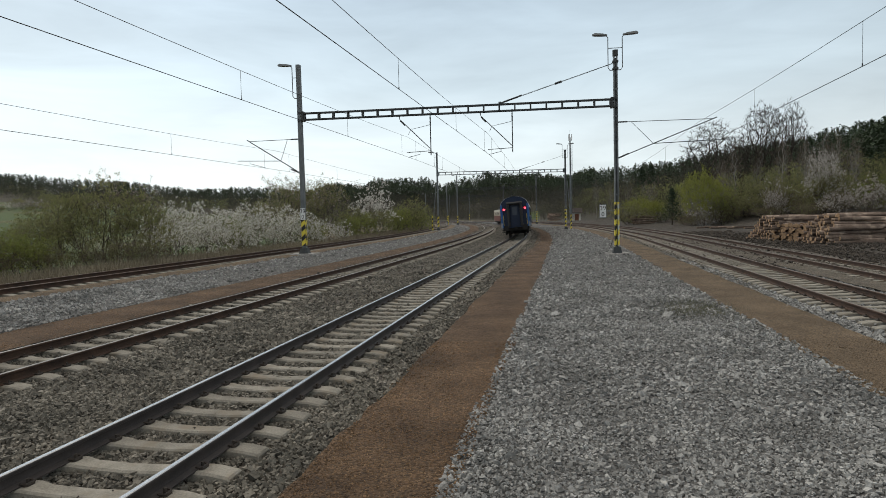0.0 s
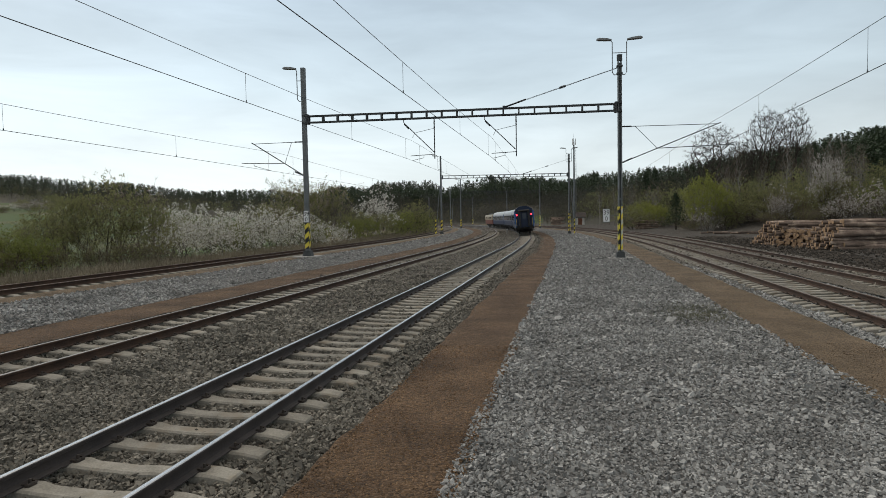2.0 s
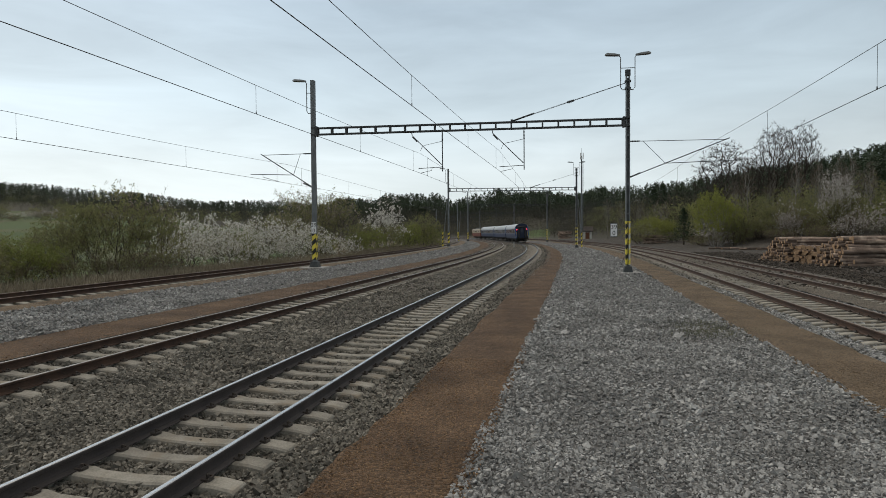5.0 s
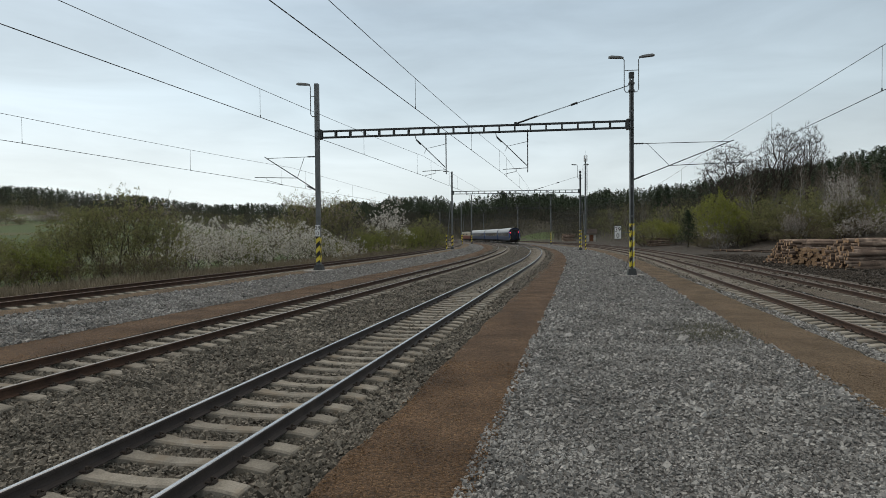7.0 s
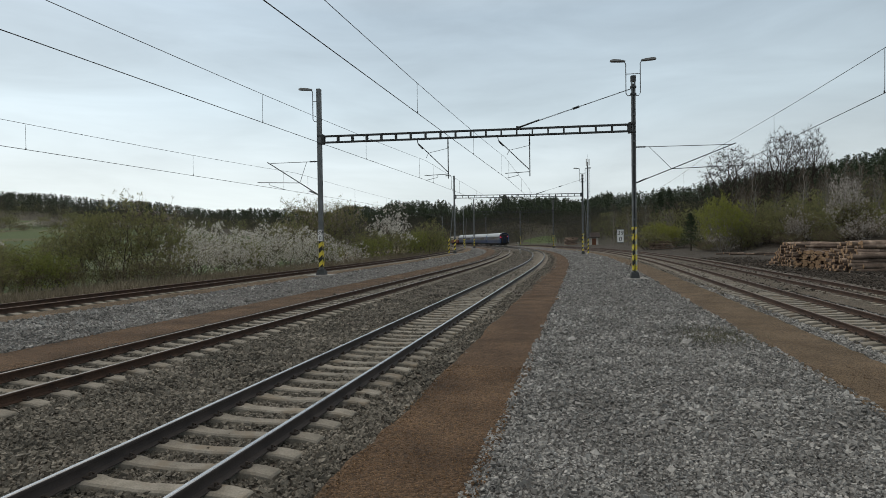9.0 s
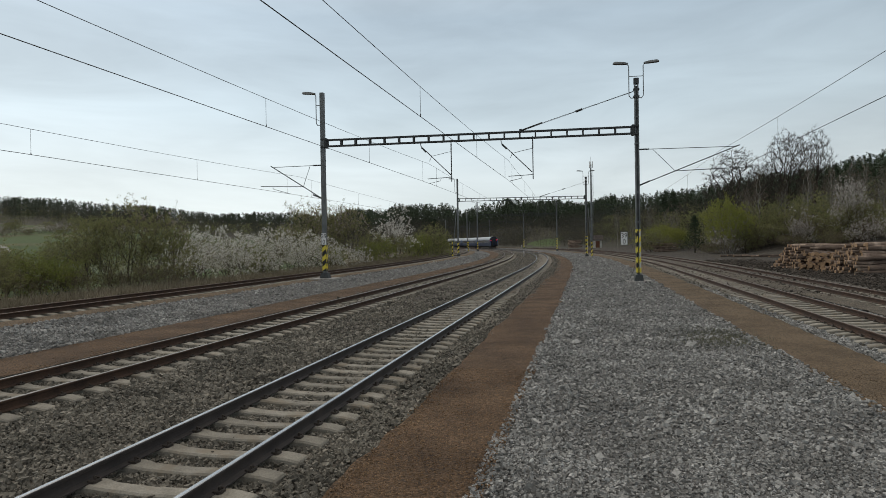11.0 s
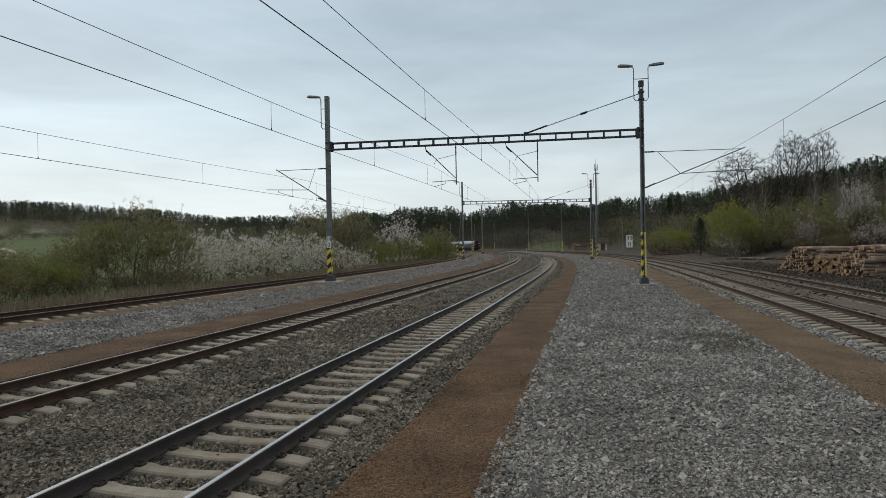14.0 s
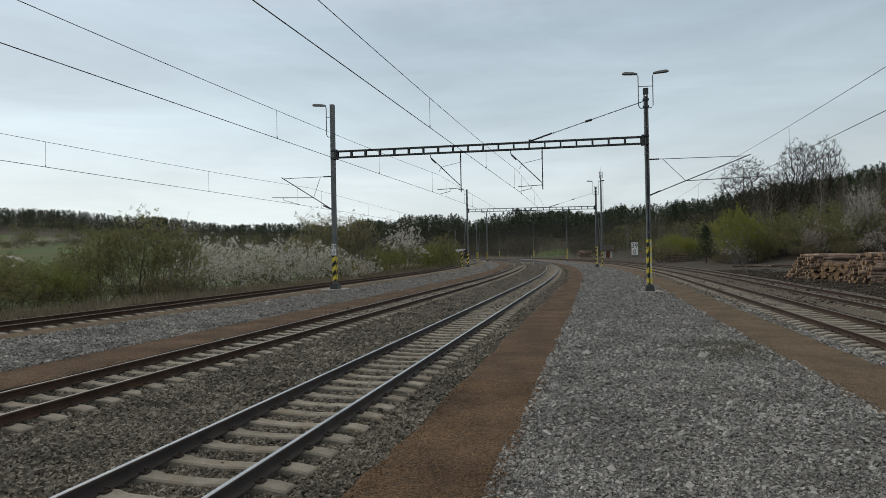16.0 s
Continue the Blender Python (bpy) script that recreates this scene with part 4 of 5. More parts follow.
def build_engine():
    en = thing("locomotive", "electric locomotive with cream upper and red lower body", "locomotive")
    L = 15.6
    part("lower_body", Geo().box(pose(0, L / 2, 1.55), 2.9, L, 1.2, 0.08), M_RED, en, "red lower body")
    part("upper_body", Geo().add([(x * k, y, z) for z, k, yy in ((2.15, 1.0, 0.0), (3.1, 0.99, 0.1), (3.55, 0.86, 0.35))
                                 for x, y in ((-1.45, yy), (1.45, yy), (1.45, L - yy), (-1.45, L - yy))],
                                 [(a + i, a + (i + 1) % 4, a + 4 + (i + 1) % 4, a + 4 + i) for a in (0, 4) for i in range(4)] + [(8, 9, 10, 11), (3, 2, 1, 0)]), M_CREAM, en, "cream upper body")
    for y, sd in ((0.03, -1), (L - 0.03, 1)):
        for x in (-0.68, 0.68):
            part("cab_window", Geo().box(pose(x, y, 2.72), 1.05, 0.14, 0.6), M_GLASS, en)
            part("headlamp", Geo().tube([(x * 1.4, y, 1.75), (x * 1.4, y + sd * 0.1, 1.75)], 0.12, 10), M_WHITE, en)
        buffers(en, y, sd)
    for sd in (-1, 1):
        for i in range(4):
            part("side_window", Geo().box(pose(sd * 1.445, 3.6 + 2.8 * i, 2.72), 0.04, 1.3, 0.5), M_GLASS, en)
    part("roof_equipment", Geo().box(pose(0, L / 2, 3.72), 1.5, 8, 0.3, 0.08), M_DARKSTEEL, en)
    for y, sd in ((3.2, 1), (L - 3.2, -1)):
        g = Geo().tube([(-0.5, y, 3.7), (-0.4, y + sd * 1.3, 4.7)], 0.035, 5).tube([(0.5, y, 3.7), (0.4, y + sd * 1.3, 4.7)], 0.035, 5)
        g.tube([(-0.4, y + sd * 1.3, 4.7), (0, y, 5.7)], 0.03, 5).tube([(0.4, y + sd * 1.3, 4.7), (0, y, 5.7)], 0.03, 5).tube([(-0.8, y, 5.75), (0.8, y, 5.75)], 0.03, 5)
        part("pantograph", g, M_DARKSTEEL, en)
    part("underframe", Geo().box(pose(0, L / 2, 0.8), 2.4, L - 1, 0.4), M_UNDER, en)
    for y in (3.6, L - 3.6):
        bogie(en, y)
    return en


ENGINE = build_engine()

# ---- timber ----


def log_mesh(seed, length, r):
    rnd = random.Random(seed)
    g, n, st = Geo(), 10, 6
    bx, bz = rnd.uniform(-0.05, 0.05), rnd.uniform(-0.03, 0.03)
    for i in range(st + 1):
        u = i / st
        k = (1.08 - 0.2 * u) * r
        cx, cz = bx * math.sin(3.14 * u), bz * math.sin(3.14 * u)
        g.v += [(u * length, cx + k * rnd.uniform(0.94, 1.06) * math.cos(6.2832 * j / n), cz + k * rnd.uniform(0.94, 1.06) * math.sin(6.2832 * j / n)) for j in range(n)]
    for i in range(st):
        g.f += [(i * n + j, (i + 1) * n + j, (i + 1) * n + (j + 1) % n, i * n + (j + 1) % n) for j in range(n)]
    g.f.append(tuple(st * n + j for j in range(n)))
    ends = Geo()
    for x, k in ((0.0, 1.0), (-0.012, 0.97)):
        ends.v += [(x, 0, 0)] + [(x, 1.06 * r * k * math.cos(6.2832 * j / n), 1.06 * r * k * math.sin(6.2832 * j / n)) for j in range(n)]
    ends.f += [(n + 1, n + 2 + (j + 1) % n, n + 2 + j) for j in range(n)] + [(1 + j, 1 + (j + 1) % n, n + 2 + (j + 1) % n, n + 2 + j) for j in range(n)]
    return mesh_of("log", g, M_LOG), mesh_of("sawn_end", ends, M_CUT), r, length


LOGS = [log_mesh(i, ln, r) for i, (ln, r) in enumerate(((3.4, 0.112), (3.8, 0.13), (3.0, 0.095), (4.0, 0.122), (3.2, 0.148), (2.6, 0.088), (4.2, 0.106)))]


def put_log(k, m, label="peeling brown softwood log with a pale sawn end", group="logs of the timber stack"):
    me, end, r, ln = LOGS[k]
    ob = new("log", me)
    ob.matrix_world = m
    tagged(ob, label, "log", group)
    part("sawn_end", end, None, ob)


def build_stack():
    rnd = random.Random(4)
    # along the line, height, turn of the logs: across the line, ends towards the tracks, across again
    ranks = ((53.5, 57.3, 1.95, 0.0), (49.4, 53.6, 1.2, 55.0), (45.8, 49.6, 1.85, 0.0))
    for s0, s1, high, turn in ranks:
        z, row = 0.0, 0
        while z < high - 0.12:
            s = s0 + 0.07 * row + rnd.uniform(0, 0.15)
            while s < s1 - 0.07 * row:
                k = rnd.randrange(7)
                r = LOGS[k][2]
                lat = 20.5 + 0.15 * (56.5 - s) + rnd.uniform(-0.5, 0.4) + 0.08 * row
                p, _ = on_line(s, lat)
                zz = terrain(p[0], p[1]) + z + r * 0.92 + rnd.uniform(-0.02, 0.04)
                yaw = math.degrees(math.atan2(*reversed(on_line(s, 0)[1]))) + turn + rnd.gauss(0, 5) + (rnd.uniform(-14, 14) if z > high - 0.35 else 0)
                put_log(k, pose(p[0], p[1], zz, rnd.uniform(0, 360), rnd.uniform(-1.5, 1.5), yaw))
                s += 2 * r * rnd.uniform(0.94, 1.12)
            z += 0.215
            row += 1


build_stack()
rnd = random.Random(9)
for cx, cy, wide, rows, yaw, name in ((38.6, 117.5, 4.6, 7, -8, "logs of the small stack"), (37.8, 205, 5.5, 11, -6, "logs of the far stack")):
    for row in range(rows):
        for j in range(2):
            k = rnd.randrange(7)
            y = cy + 0.36 * j + 0.15 * row
            put_log(k, pose(cx + rnd.uniform(-0.5, 0.5) - 2.2, y, terrain(cx, cy) + 0.14 + 0.22 * row, rnd.uniform(0, 360), rnd.uniform(-2, 2), yaw + rnd.uniform(-6, 6)),
                    "weathered softwood log with a pale sawn end", name)
for j in range(7):
    put_log(rnd.choice((2, 5)), pose(33.0 + 0.55 * j, 79.5 - 0.9 * j + rnd.uniform(-0.6, 0.6), terrain(35, 77) + 0.13 + 0.1 * (j % 2), rnd.uniform(0, 360), 0, rnd.uniform(-15, 15)),
            "thin pale log lying loose on the yard", "loose logs of the yard")


# ---- plants ----


def quick(name, verts, tris, m):
    """A mesh straight from arrays of triangles."""
    me = bpy.data.meshes.new(name)
    me.vertices.add(len(verts))
    me.vertices.foreach_set("co", np.ascontiguousarray(verts, dtype=np.float32).ravel())
    n = len(tris)
    me.loops.add(3 * n)
    me.loops.foreach_set("vertex_index", np.ascontiguousarray(tris, dtype=np.int32).ravel())
    me.polygons.add(n)
    me.polygons.foreach_set("loop_start", np.arange(n, dtype=np.int32) * 3)
    me.polygons.foreach_set("loop_total", np.full(n, 3, dtype=np.int32))
    me.materials.append(m)
    me.update(calc_edges=True)
    me.validate()
    me.shade_flat()
    return me


def leaves(rg, pts, each, spread, size, slim=0.55):
    """Small pointed leaves or blossoms scattered round the points."""
    c = np.repeat(pts, each, axis=0)
    n = len(c)
    c = c + rg.normal(0, spread, (n, 3))
    a = rg.normal(0, 1, (n, 3))
    a /= np.linalg.norm(a, axis=1)[:, None]
    b = np.cross(a, rg.normal(0, 1, (n, 3)))
    b /= np.linalg.norm(b, axis=1)[:, None]
    k = size * rg.uniform(0.6, 1.4, (n, 1))
    up = np.cross(a, b) * k * 0.4 * slim
    v = np.stack([c - a * k, c + b * k * slim * 1.5 + up, c + a * k], 1).reshape(-1, 3)
    return v, np.arange(3 * n).reshape(-1, 3)


def slivers(rg, pts, dirs, each, length, width, stray=0.6):
    """Thin twigs that start at the points and run out along dirs."""
    c, d = np.repeat(pts, each, axis=0), np.repeat(dirs, each, axis=0)
    n = len(c)
    d = d + rg.normal(0, stray, (n, 3)) + (0, 0, 0.15)
    d /= np.linalg.norm(d, axis=1)[:, None]
    b = np.cross(d, rg.normal(0, 1, (n, 3)))
    b /= np.linalg.norm(b, axis=1)[:, None]
    k = length * rg.uniform(0.5, 1.4, (n, 1))
    v = np.stack([c - b * width, c + b * width, c + d * k], 1).reshape(-1, 3)
    return v, np.arange(3 * n).reshape(-1, 3)


def grow(seed, height, wide, stems, n, low, trunk, tip, lumps=0.45, taper=0.5, step=0.09, shell=0.45):
    """Limbs that reach from the stems to points spread through a crown; thickness adds up from the tips. Gives vertices, triangles, outer points and their directions."""
    rg = np.random.default_rng(seed)
    u = rg.normal(0, 1, (n, 3))
    u /= np.linalg.norm(u, axis=1)[:, None]
    swell = np.array([1 - 0.5 * lumps + lumps * noise.noise((1.9 * a + seed, 1.9 * b, 1.9 * c)) for a, b, c in u])
    q = u * (rg.random(n) ** shell * swell)[:, None]
    aim_at = q * (wide / 2, wide / 2, (height - low) / 2) / (1 - 0.3 * lumps) + (0, 0, (height + low) / 2)
    aim_at = aim_at[np.argsort(np.linalg.norm(aim_at - (0, 0, trunk), axis=1))]
    cap = n * 12 + stems * 8
    pos, up, run = np.zeros((cap, 3)), np.full(cap, -1), np.zeros(cap)
    k = 0
    for j in range(stems):
        a = 6.2832 * j / stems + rg.uniform(-0.5, 0.5)
        out = np.array((math.cos(a), math.sin(a), 0)) * (0.08 * wide * rg.uniform(0.4, 1.3) if stems > 1 else 0.0)
        for i in range(6):
            pos[k] = out * (1 + 1.3 * i / 5) + (rg.normal(0, 0.012 * trunk), rg.normal(0, 0.012 * trunk), -0.15 + (trunk + 0.15) * i / 5)
            up[k] = k - 1 if i else -1
            run[k] = i * trunk / 5
            k += 1
    last = []
    for p in aim_at:
        d = np.linalg.norm(pos[:k] - p, axis=1)
        i = int(np.argmin(d + 0.5 * run[:k] + 0.9 * np.maximum(0, pos[:k, 2] - p[2])))
        m = max(1, min(10, int(d[i] / (step * height))))
        a, prev = pos[i].copy(), i
        for j in range(1, m + 1):
            f = j / m
            pos[k] = a + (p - a) * f + (0, 0, 0.1 * d[i] * math.sin(3.14 * f)) + rg.normal(0, 0.025 * d[i] / m ** 0.5, 3) * (1 if j < m else 0)
            up[k], run[k] = prev, run[prev] + d[i] / m
            prev = k
            k += 1
        last.append(prev)
    pos, up = pos[:k], up[:k]
    load = np.zeros(k)
    load[last] = 1
    for i in range(k - 1, -1, -1):
        if up[i] >= 0:
            load[up[i]] += load[i]
    rad = tip * np.maximum(load, 1) ** taper
    c = np.nonzero(up >= 0)[0]
    a, b = pos[up[c]], pos[c]
    d = b - a
    d /= np.maximum(np.linalg.norm(d, axis=1), 1e-6)[:, None]
    x = np.cross(d, (0.31, 0.77, 0.2))
    x /= np.maximum(np.linalg.norm(x, axis=1), 1e-6)[:, None]
    y = np.cross(d, x)
    ra = np.minimum(rad[up[c]], 1.35 * rad[c])[:, None]
    rb = rad[c][:, None]
    sides = [(math.cos(2.0944 * j), math.sin(2.0944 * j)) for j in range(3)]
    v = np.stack([a + ra * (cx * x + sy * y) for cx, sy in sides] + [b + rb * (cx * x + sy * y) for cx, sy in sides], 1).reshape(-1, 3)
    f = np.array([(0, 1, 4), (0, 4, 3), (1, 2, 5), (1, 5, 4), (2, 0, 3), (2, 3, 5)])
    t = (np.arange(len(c))[:, None, None] * 6 + f[None]).reshape(-1, 3)
    outer = load[c] <= 3
    return v, t, b[outer], d[outer]


def plant_kind(name, seeds, height, wide, stems, n, low, trunk, tip, bark, label, parts, lumps=0.45, shell=0.45, taper=0.5):
    """Meshes for a few plants of one kind. parts: (name, material, how, each, spread or length, size, share, from height)."""
    out = []
    for sd in seeds:
        rg = np.random.default_rng(sd)
        v, t, ends, dirs = grow(sd, height, wide, stems, n, low, trunk, tip, lumps, taper, shell=shell)
        meshes = [("trunk", quick("trunk", v, t, bark))]
        lump = np.array([noise.noise((p[0] * 1.1 + sd, p[1] * 1.1, p[2] * 1.3)) for p in ends]) + rg.normal(0, 0.08, len(ends))
        for nm, m, how, each, reach, size, share, start in parts:
            pick = (lump >= np.quantile(lump, 1 - share)) & (ends[:, 2] > start * height)
            if how == "twig":
                data = slivers(rg, ends[pick], dirs[pick], each, reach, size)
            else:
                # tufts strung along short side shoots
                c = np.repeat(ends[pick], 4, axis=0)
                w = np.repeat(dirs[pick], 4, axis=0) + rg.normal(0, 0.7, c.shape) + (0, 0, 0.25)
                c = c + w * rg.uniform(0.0, 2.2, (len(c), 1)) * reach
                data = leaves(rg, c, each, reach * 0.35, size)
            meshes.append((nm, quick(nm, *data, m)))
        out.append(meshes)
    return name, label, out


def put_plant(kind, k, x, y, turn, wide=1.0, high=1.0, group="", label=""):
    name, lab, out = kind
    ob = thing(name, label or lab, name.replace("_", " "), pose(x, y, terrain(x, y), 0, 0, turn), group)
    for nm, me in out[k % len(out)]:
        p = part(nm, me, None, ob)
        p.scale = (wide, wide, high)
    return ob


SHRUB_WHITE = plant_kind("blackthorn_shrub", (1, 2, 3), 3.3, 4.2, 9, 290, 0.1, 0.4, 0.004, M_BARK, "blackthorn shrub covered in white spring blossom",
                         (("blossom", M_BLOSSOM, "leaf", 8, 0.12, 0.047, 0.66, 0.12), ("brushwood", M_TWIG, "twig", 4, 0.4, 0.006, 1.0, 0.0), ("foliage", M_OLIVE, "leaf", 2, 0.15, 0.045, 0.6, 0.0)))
SHRUB_OLIVE = plant_kind("shrub", (11, 12, 13), 4.4, 5.4, 7, 320, 0.4, 0.8, 0.0045, M_DARKBARK, "tall shrub in thin olive-green spring leaf over brown twigs",
                         (("foliage", M_OLIVE, "leaf", 7, 0.2, 0.06, 0.92, 0.06), ("brushwood", M_TWIG, "twig", 8, 0.5, 0.007, 1.0, 0.0)), 0.35)
SHRUB_GREEN = plant_kind("shrub", (21, 22), 3.0, 3.8, 9, 240, 0.05, 0.3, 0.004, M_BARK, "rounded shrub in fresh green spring leaf",
                         (("foliage", M_LEAF, "leaf", 7, 0.15, 0.058, 0.95, 0.0), ("brushwood", M_TWIG, "twig", 4, 0.4, 0.006, 1.0, 0.0)))
SHRUB_TWIG = plant_kind("bramble_shrub", (31, 32), 2.0, 3.2, 12, 200, 0.02, 0.15, 0.0035, M_TWIG, "tangle of grey-brown bare twigs with few leaves",
                        (("brushwood", M_TWIG, "twig", 12, 0.45, 0.007, 1.0, 0.0), ("foliage", M_OLIVE, "leaf", 4, 0.15, 0.045, 0.5, 0.0)))
TREE_HAZE = plant_kind("wild_cherry_tree", (41, 42), 7.4, 7.6, 4, 480, 0.6, 1.2, 0.0055, M_BARK, "spreading tree with brown twigs, small leaves and pinkish blossom",
                       (("brushwood", M_TWIG, "twig", 9, 0.6, 0.008, 1.0, 0.0), ("foliage", M_OLIVE, "leaf", 8, 0.24, 0.062, 0.85, 0.0), ("blossom", M_PINK, "leaf", 5, 0.22, 0.055, 0.6, 0.45)))
TREE_BARETOP = plant_kind("young_tree", (44,), 5.6, 2.6, 3, 60, 2.4, 2.2, 0.008, M_TWIG, "thin pale-budded tree rising above the hedge",
                          (("brushwood", M_TWIG, "twig", 3, 0.5, 0.01, 1.0, 0.0), ("blossom", M_PINK, "leaf", 3, 0.09, 0.04, 1.0, 0.6)), 0.8)
TREE_WHITE = plant_kind("cherry_tree", (55, 58), 6.8, 6.2, 3, 420, 0.9, 1.4, 0.0055, M_BARK, "cherry tree in full white blossom",
                        (("blossom", M_BLOSSOM, "leaf", 9, 0.18, 0.065, 0.75, 0.1), ("brushwood", M_TWIG, "twig", 5, 0.5, 0.008, 1.0, 0.0)), 0.7)
SHRUB_PALE = plant_kind("blackthorn_shrub", (4, 5), 3.2, 4.0, 10, 300, 0.1, 0.3, 0.004, M_BARK, "blackthorn shrub with fading greyish white blossom",
                        (("brushwood", M_TWIG, "twig", 9, 0.45, 0.009, 1.0, 0.0), ("blossom", M_PALEBLOOM, "leaf", 7, 0.15, 0.055, 0.7, 0.1)))
TREE_PALE = plant_kind("cherry_tree", (68,), 7.6, 6.0, 3, 460, 0.5, 1.2, 0.0055, M_BARK, "cherry tree in pale greyish-pink blossom",
                       (("blossom", M_PALEBLOOM, "leaf", 12, 0.2, 0.065, 0.92, 0.1), ("brushwood", M_TWIG, "twig", 5, 0.5, 0.008, 1.0, 0.0)), 0.3)
WILLOW = plant_kind("willow_bush", (61, 62), 6.2, 8.0, 14, 420, 1.2, 1.0, 0.006, M_PALE, "broad willow bush in bright yellow-green leaf above bare grey stems",
                    (("foliage", M_BRIGHT, "leaf", 14, 0.3, 0.085, 0.97, 0.3), ("brushwood", M_TWIG, "twig", 3, 0.5, 0.01, 1.0, 0.0)), 0.35, 0.35)
BARE = plant_kind("bare_tree", (71, 72, 73), 20.0, 8.6, 1, 800, 4.5, 6.0, 0.014, M_DARKBARK, "tall bare deciduous tree with a rounded crown of fine dark twigs",
                  (("brushwood", M_DARKBARK, "twig", 13, 0.9, 0.015, 1.0, 0.0),), 0.1, 0.4)
SLIM = plant_kind("slim_tree", (81, 82), 11.0, 3.2, 1, 150, 3.0, 5.0, 0.01, M_PALE, "slim leafless tree with pale grey trunk",
                  (("brushwood", M_TWIG, "twig", 9, 0.8, 0.01, 1.0, 0.0),), 0.5)


def pine_kind():
    out = []
    for sd in (91, 92):
        rg = np.random.default_rng(sd)
        g = Geo().tube([(0, 0, -0.2), (0.05, 0, 3.5), (0, 0.05, 7)], [0.12, 0.08, 0.02], 6)
        tips = []
        for i in range(60):
            z = 1.0 + 5.8 * i / 60
            r = (7.3 - z) * 0.3
            a = 2.4 * i
            e = Vector((r * math.cos(a), r * math.sin(a), z - 0.1 * r))
            g.tube([(0, 0, z), e], [0.025, 0.008], 3, caps=False)
            tips += [tuple(e * u + Vector((0, 0, z)) * (1 - u)) for u in (0.3, 0.55, 0.8, 1.0)]
        out.append([("trunk", mesh_of("trunk", g, M_BARK)), ("crown", quick("crown", *leaves(rg, np.array(tips), 10, 0.16, 0.12), M_CONIFER))])
    return "pine_tree", "small dark green pine tree beside the yard", out


PINE = pine_kind()


def spot(px_s, lat):
    p, _ = on_line(px_s, lat)
    return p[0], p[1]


HEDGE = "plants of the hedge along the loop track"
rnd = random.Random(21)
# big olive bush and its neighbours
for x, y, k, w, h, kind in ((-20.4, 36.5, 0, 1.0, 1.2, SHRUB_OLIVE), (-18.9, 38.2, 1, 0.8, 1.02, SHRUB_OLIVE), (-22.4, 36.0, 2, 0.85, 0.98, SHRUB_OLIVE), (-24.5, 38.0, 1, 0.9, 0.8, SHRUB_OLIVE),
                            (-24.5, 31.5, 0, 0.8, 0.62, SHRUB_OLIVE), (-22.0, 27.0, 2, 0.75, 0.58, SHRUB_OLIVE), (-25.5, 28.0, 1, 0.8, 0.6, SHRUB_OLIVE), (-23.5, 34.0, 0, 0.8, 0.75, SHRUB_GREEN),
                            (-21.5, 31.0, 1, 0.8, 0.8, SHRUB_GREEN), (-28.0, 35.0, 0, 1.0, 0.8, SHRUB_GREEN), (-31.0, 40.0, 1, 1.0, 0.9, SHRUB_GREEN), (-22.8, 23.5, 1, 0.8, 0.9, SHRUB_TWIG),
                            (-20.5, 24.0, 0, 0.8, 0.8, SHRUB_TWIG), (-26.5, 25.0, 2, 0.8, 0.7, SHRUB_OLIVE), (-24.8, 29.6, 1, 0.8, 0.8, SHRUB_OLIVE), (-29.5, 32.5, 2, 0.9, 0.85, SHRUB_OLIVE), (-28.5, 29.5, 0, 0.9, 0.72, SHRUB_OLIVE)):
    put_plant(kind, k, x, y, rnd.uniform(0, 360), w, h, HEDGE)
# white blackthorn
for x, y, k, w, h in ((-19.5, 43.5, 0, 0.95, 0.9), (-17.3, 45.5, 1, 0.9, 0.85), (-20.8, 47.5, 2, 1.1, 1.15), (-18.6, 49.5, 0, 1.1, 1.1), (-15.9, 48.0, 1, 0.75, 0.75), (-16.4, 52.0, 2, 1.1, 1.15),
                      (-20.5, 53.0, 1, 1.3, 1.3), (-17.5, 56.0, 0, 1.3, 1.3), (-14.2, 52.5, 2, 0.7, 0.7), (-14.3, 56.0, 0, 1.0, 1.1), (-15.0, 60.0, 1, 1.2, 1.2), (-12.4, 58.5, 2, 0.7, 0.7), (-22.5, 50.5, 0, 1.2, 1.35),
                      (-12.6, 62.5, 1, 0.9, 0.85), (-11.0, 66.0, 2, 0.7, 0.7)):
    put_plant(SHRUB_WHITE, k, x, y, rnd.uniform(0, 360), w, h, HEDGE)
for x, y, k, w, h in ((-18.0, 52.5, 0, 0.7, 0.95), (-13.0, 60.5, 1, 0.8, 0.8), (-16.6, 49.8, 1, 0.5, 0.8)):
    put_plant(SHRUB_GREEN, k, x, y, rnd.uniform(0, 360), w, h, HEDGE)
# hazy cherry, white cherry, green shrubs towards the curve
put_plant(TREE_HAZE, 0, -16.6, 69, 20, 1.0, 1.1, HEDGE)
put_plant(TREE_HAZE, 1, -13.6, 71, 120, 0.85, 1.05, HEDGE)
put_plant(TREE_HAZE, 0, -20.3, 72, 220, 0.7, 0.75, HEDGE)
put_plant(TREE_BARETOP, 0, -20.6, 38.6, 70, 1.0, 1.06, HEDGE)
put_plant(TREE_BARETOP, 0, -18.6, 38.8, 200, 0.8, 0.98, HEDGE)
for x, y, k in ((-19.2, 33.6, 0), (-17.3, 35.6, 1), (-20.9, 32.2, 0), (-18.2, 34.4, 1), (-22.4, 30.4, 1)):
    put_plant(SHRUB_TWIG, k, x, y, rnd.uniform(0, 360), 0.75, 0.8, HEDGE)
put_plant(TREE_WHITE, 0, -9.6, 86, 40, 1.0, 1.08, HEDGE)
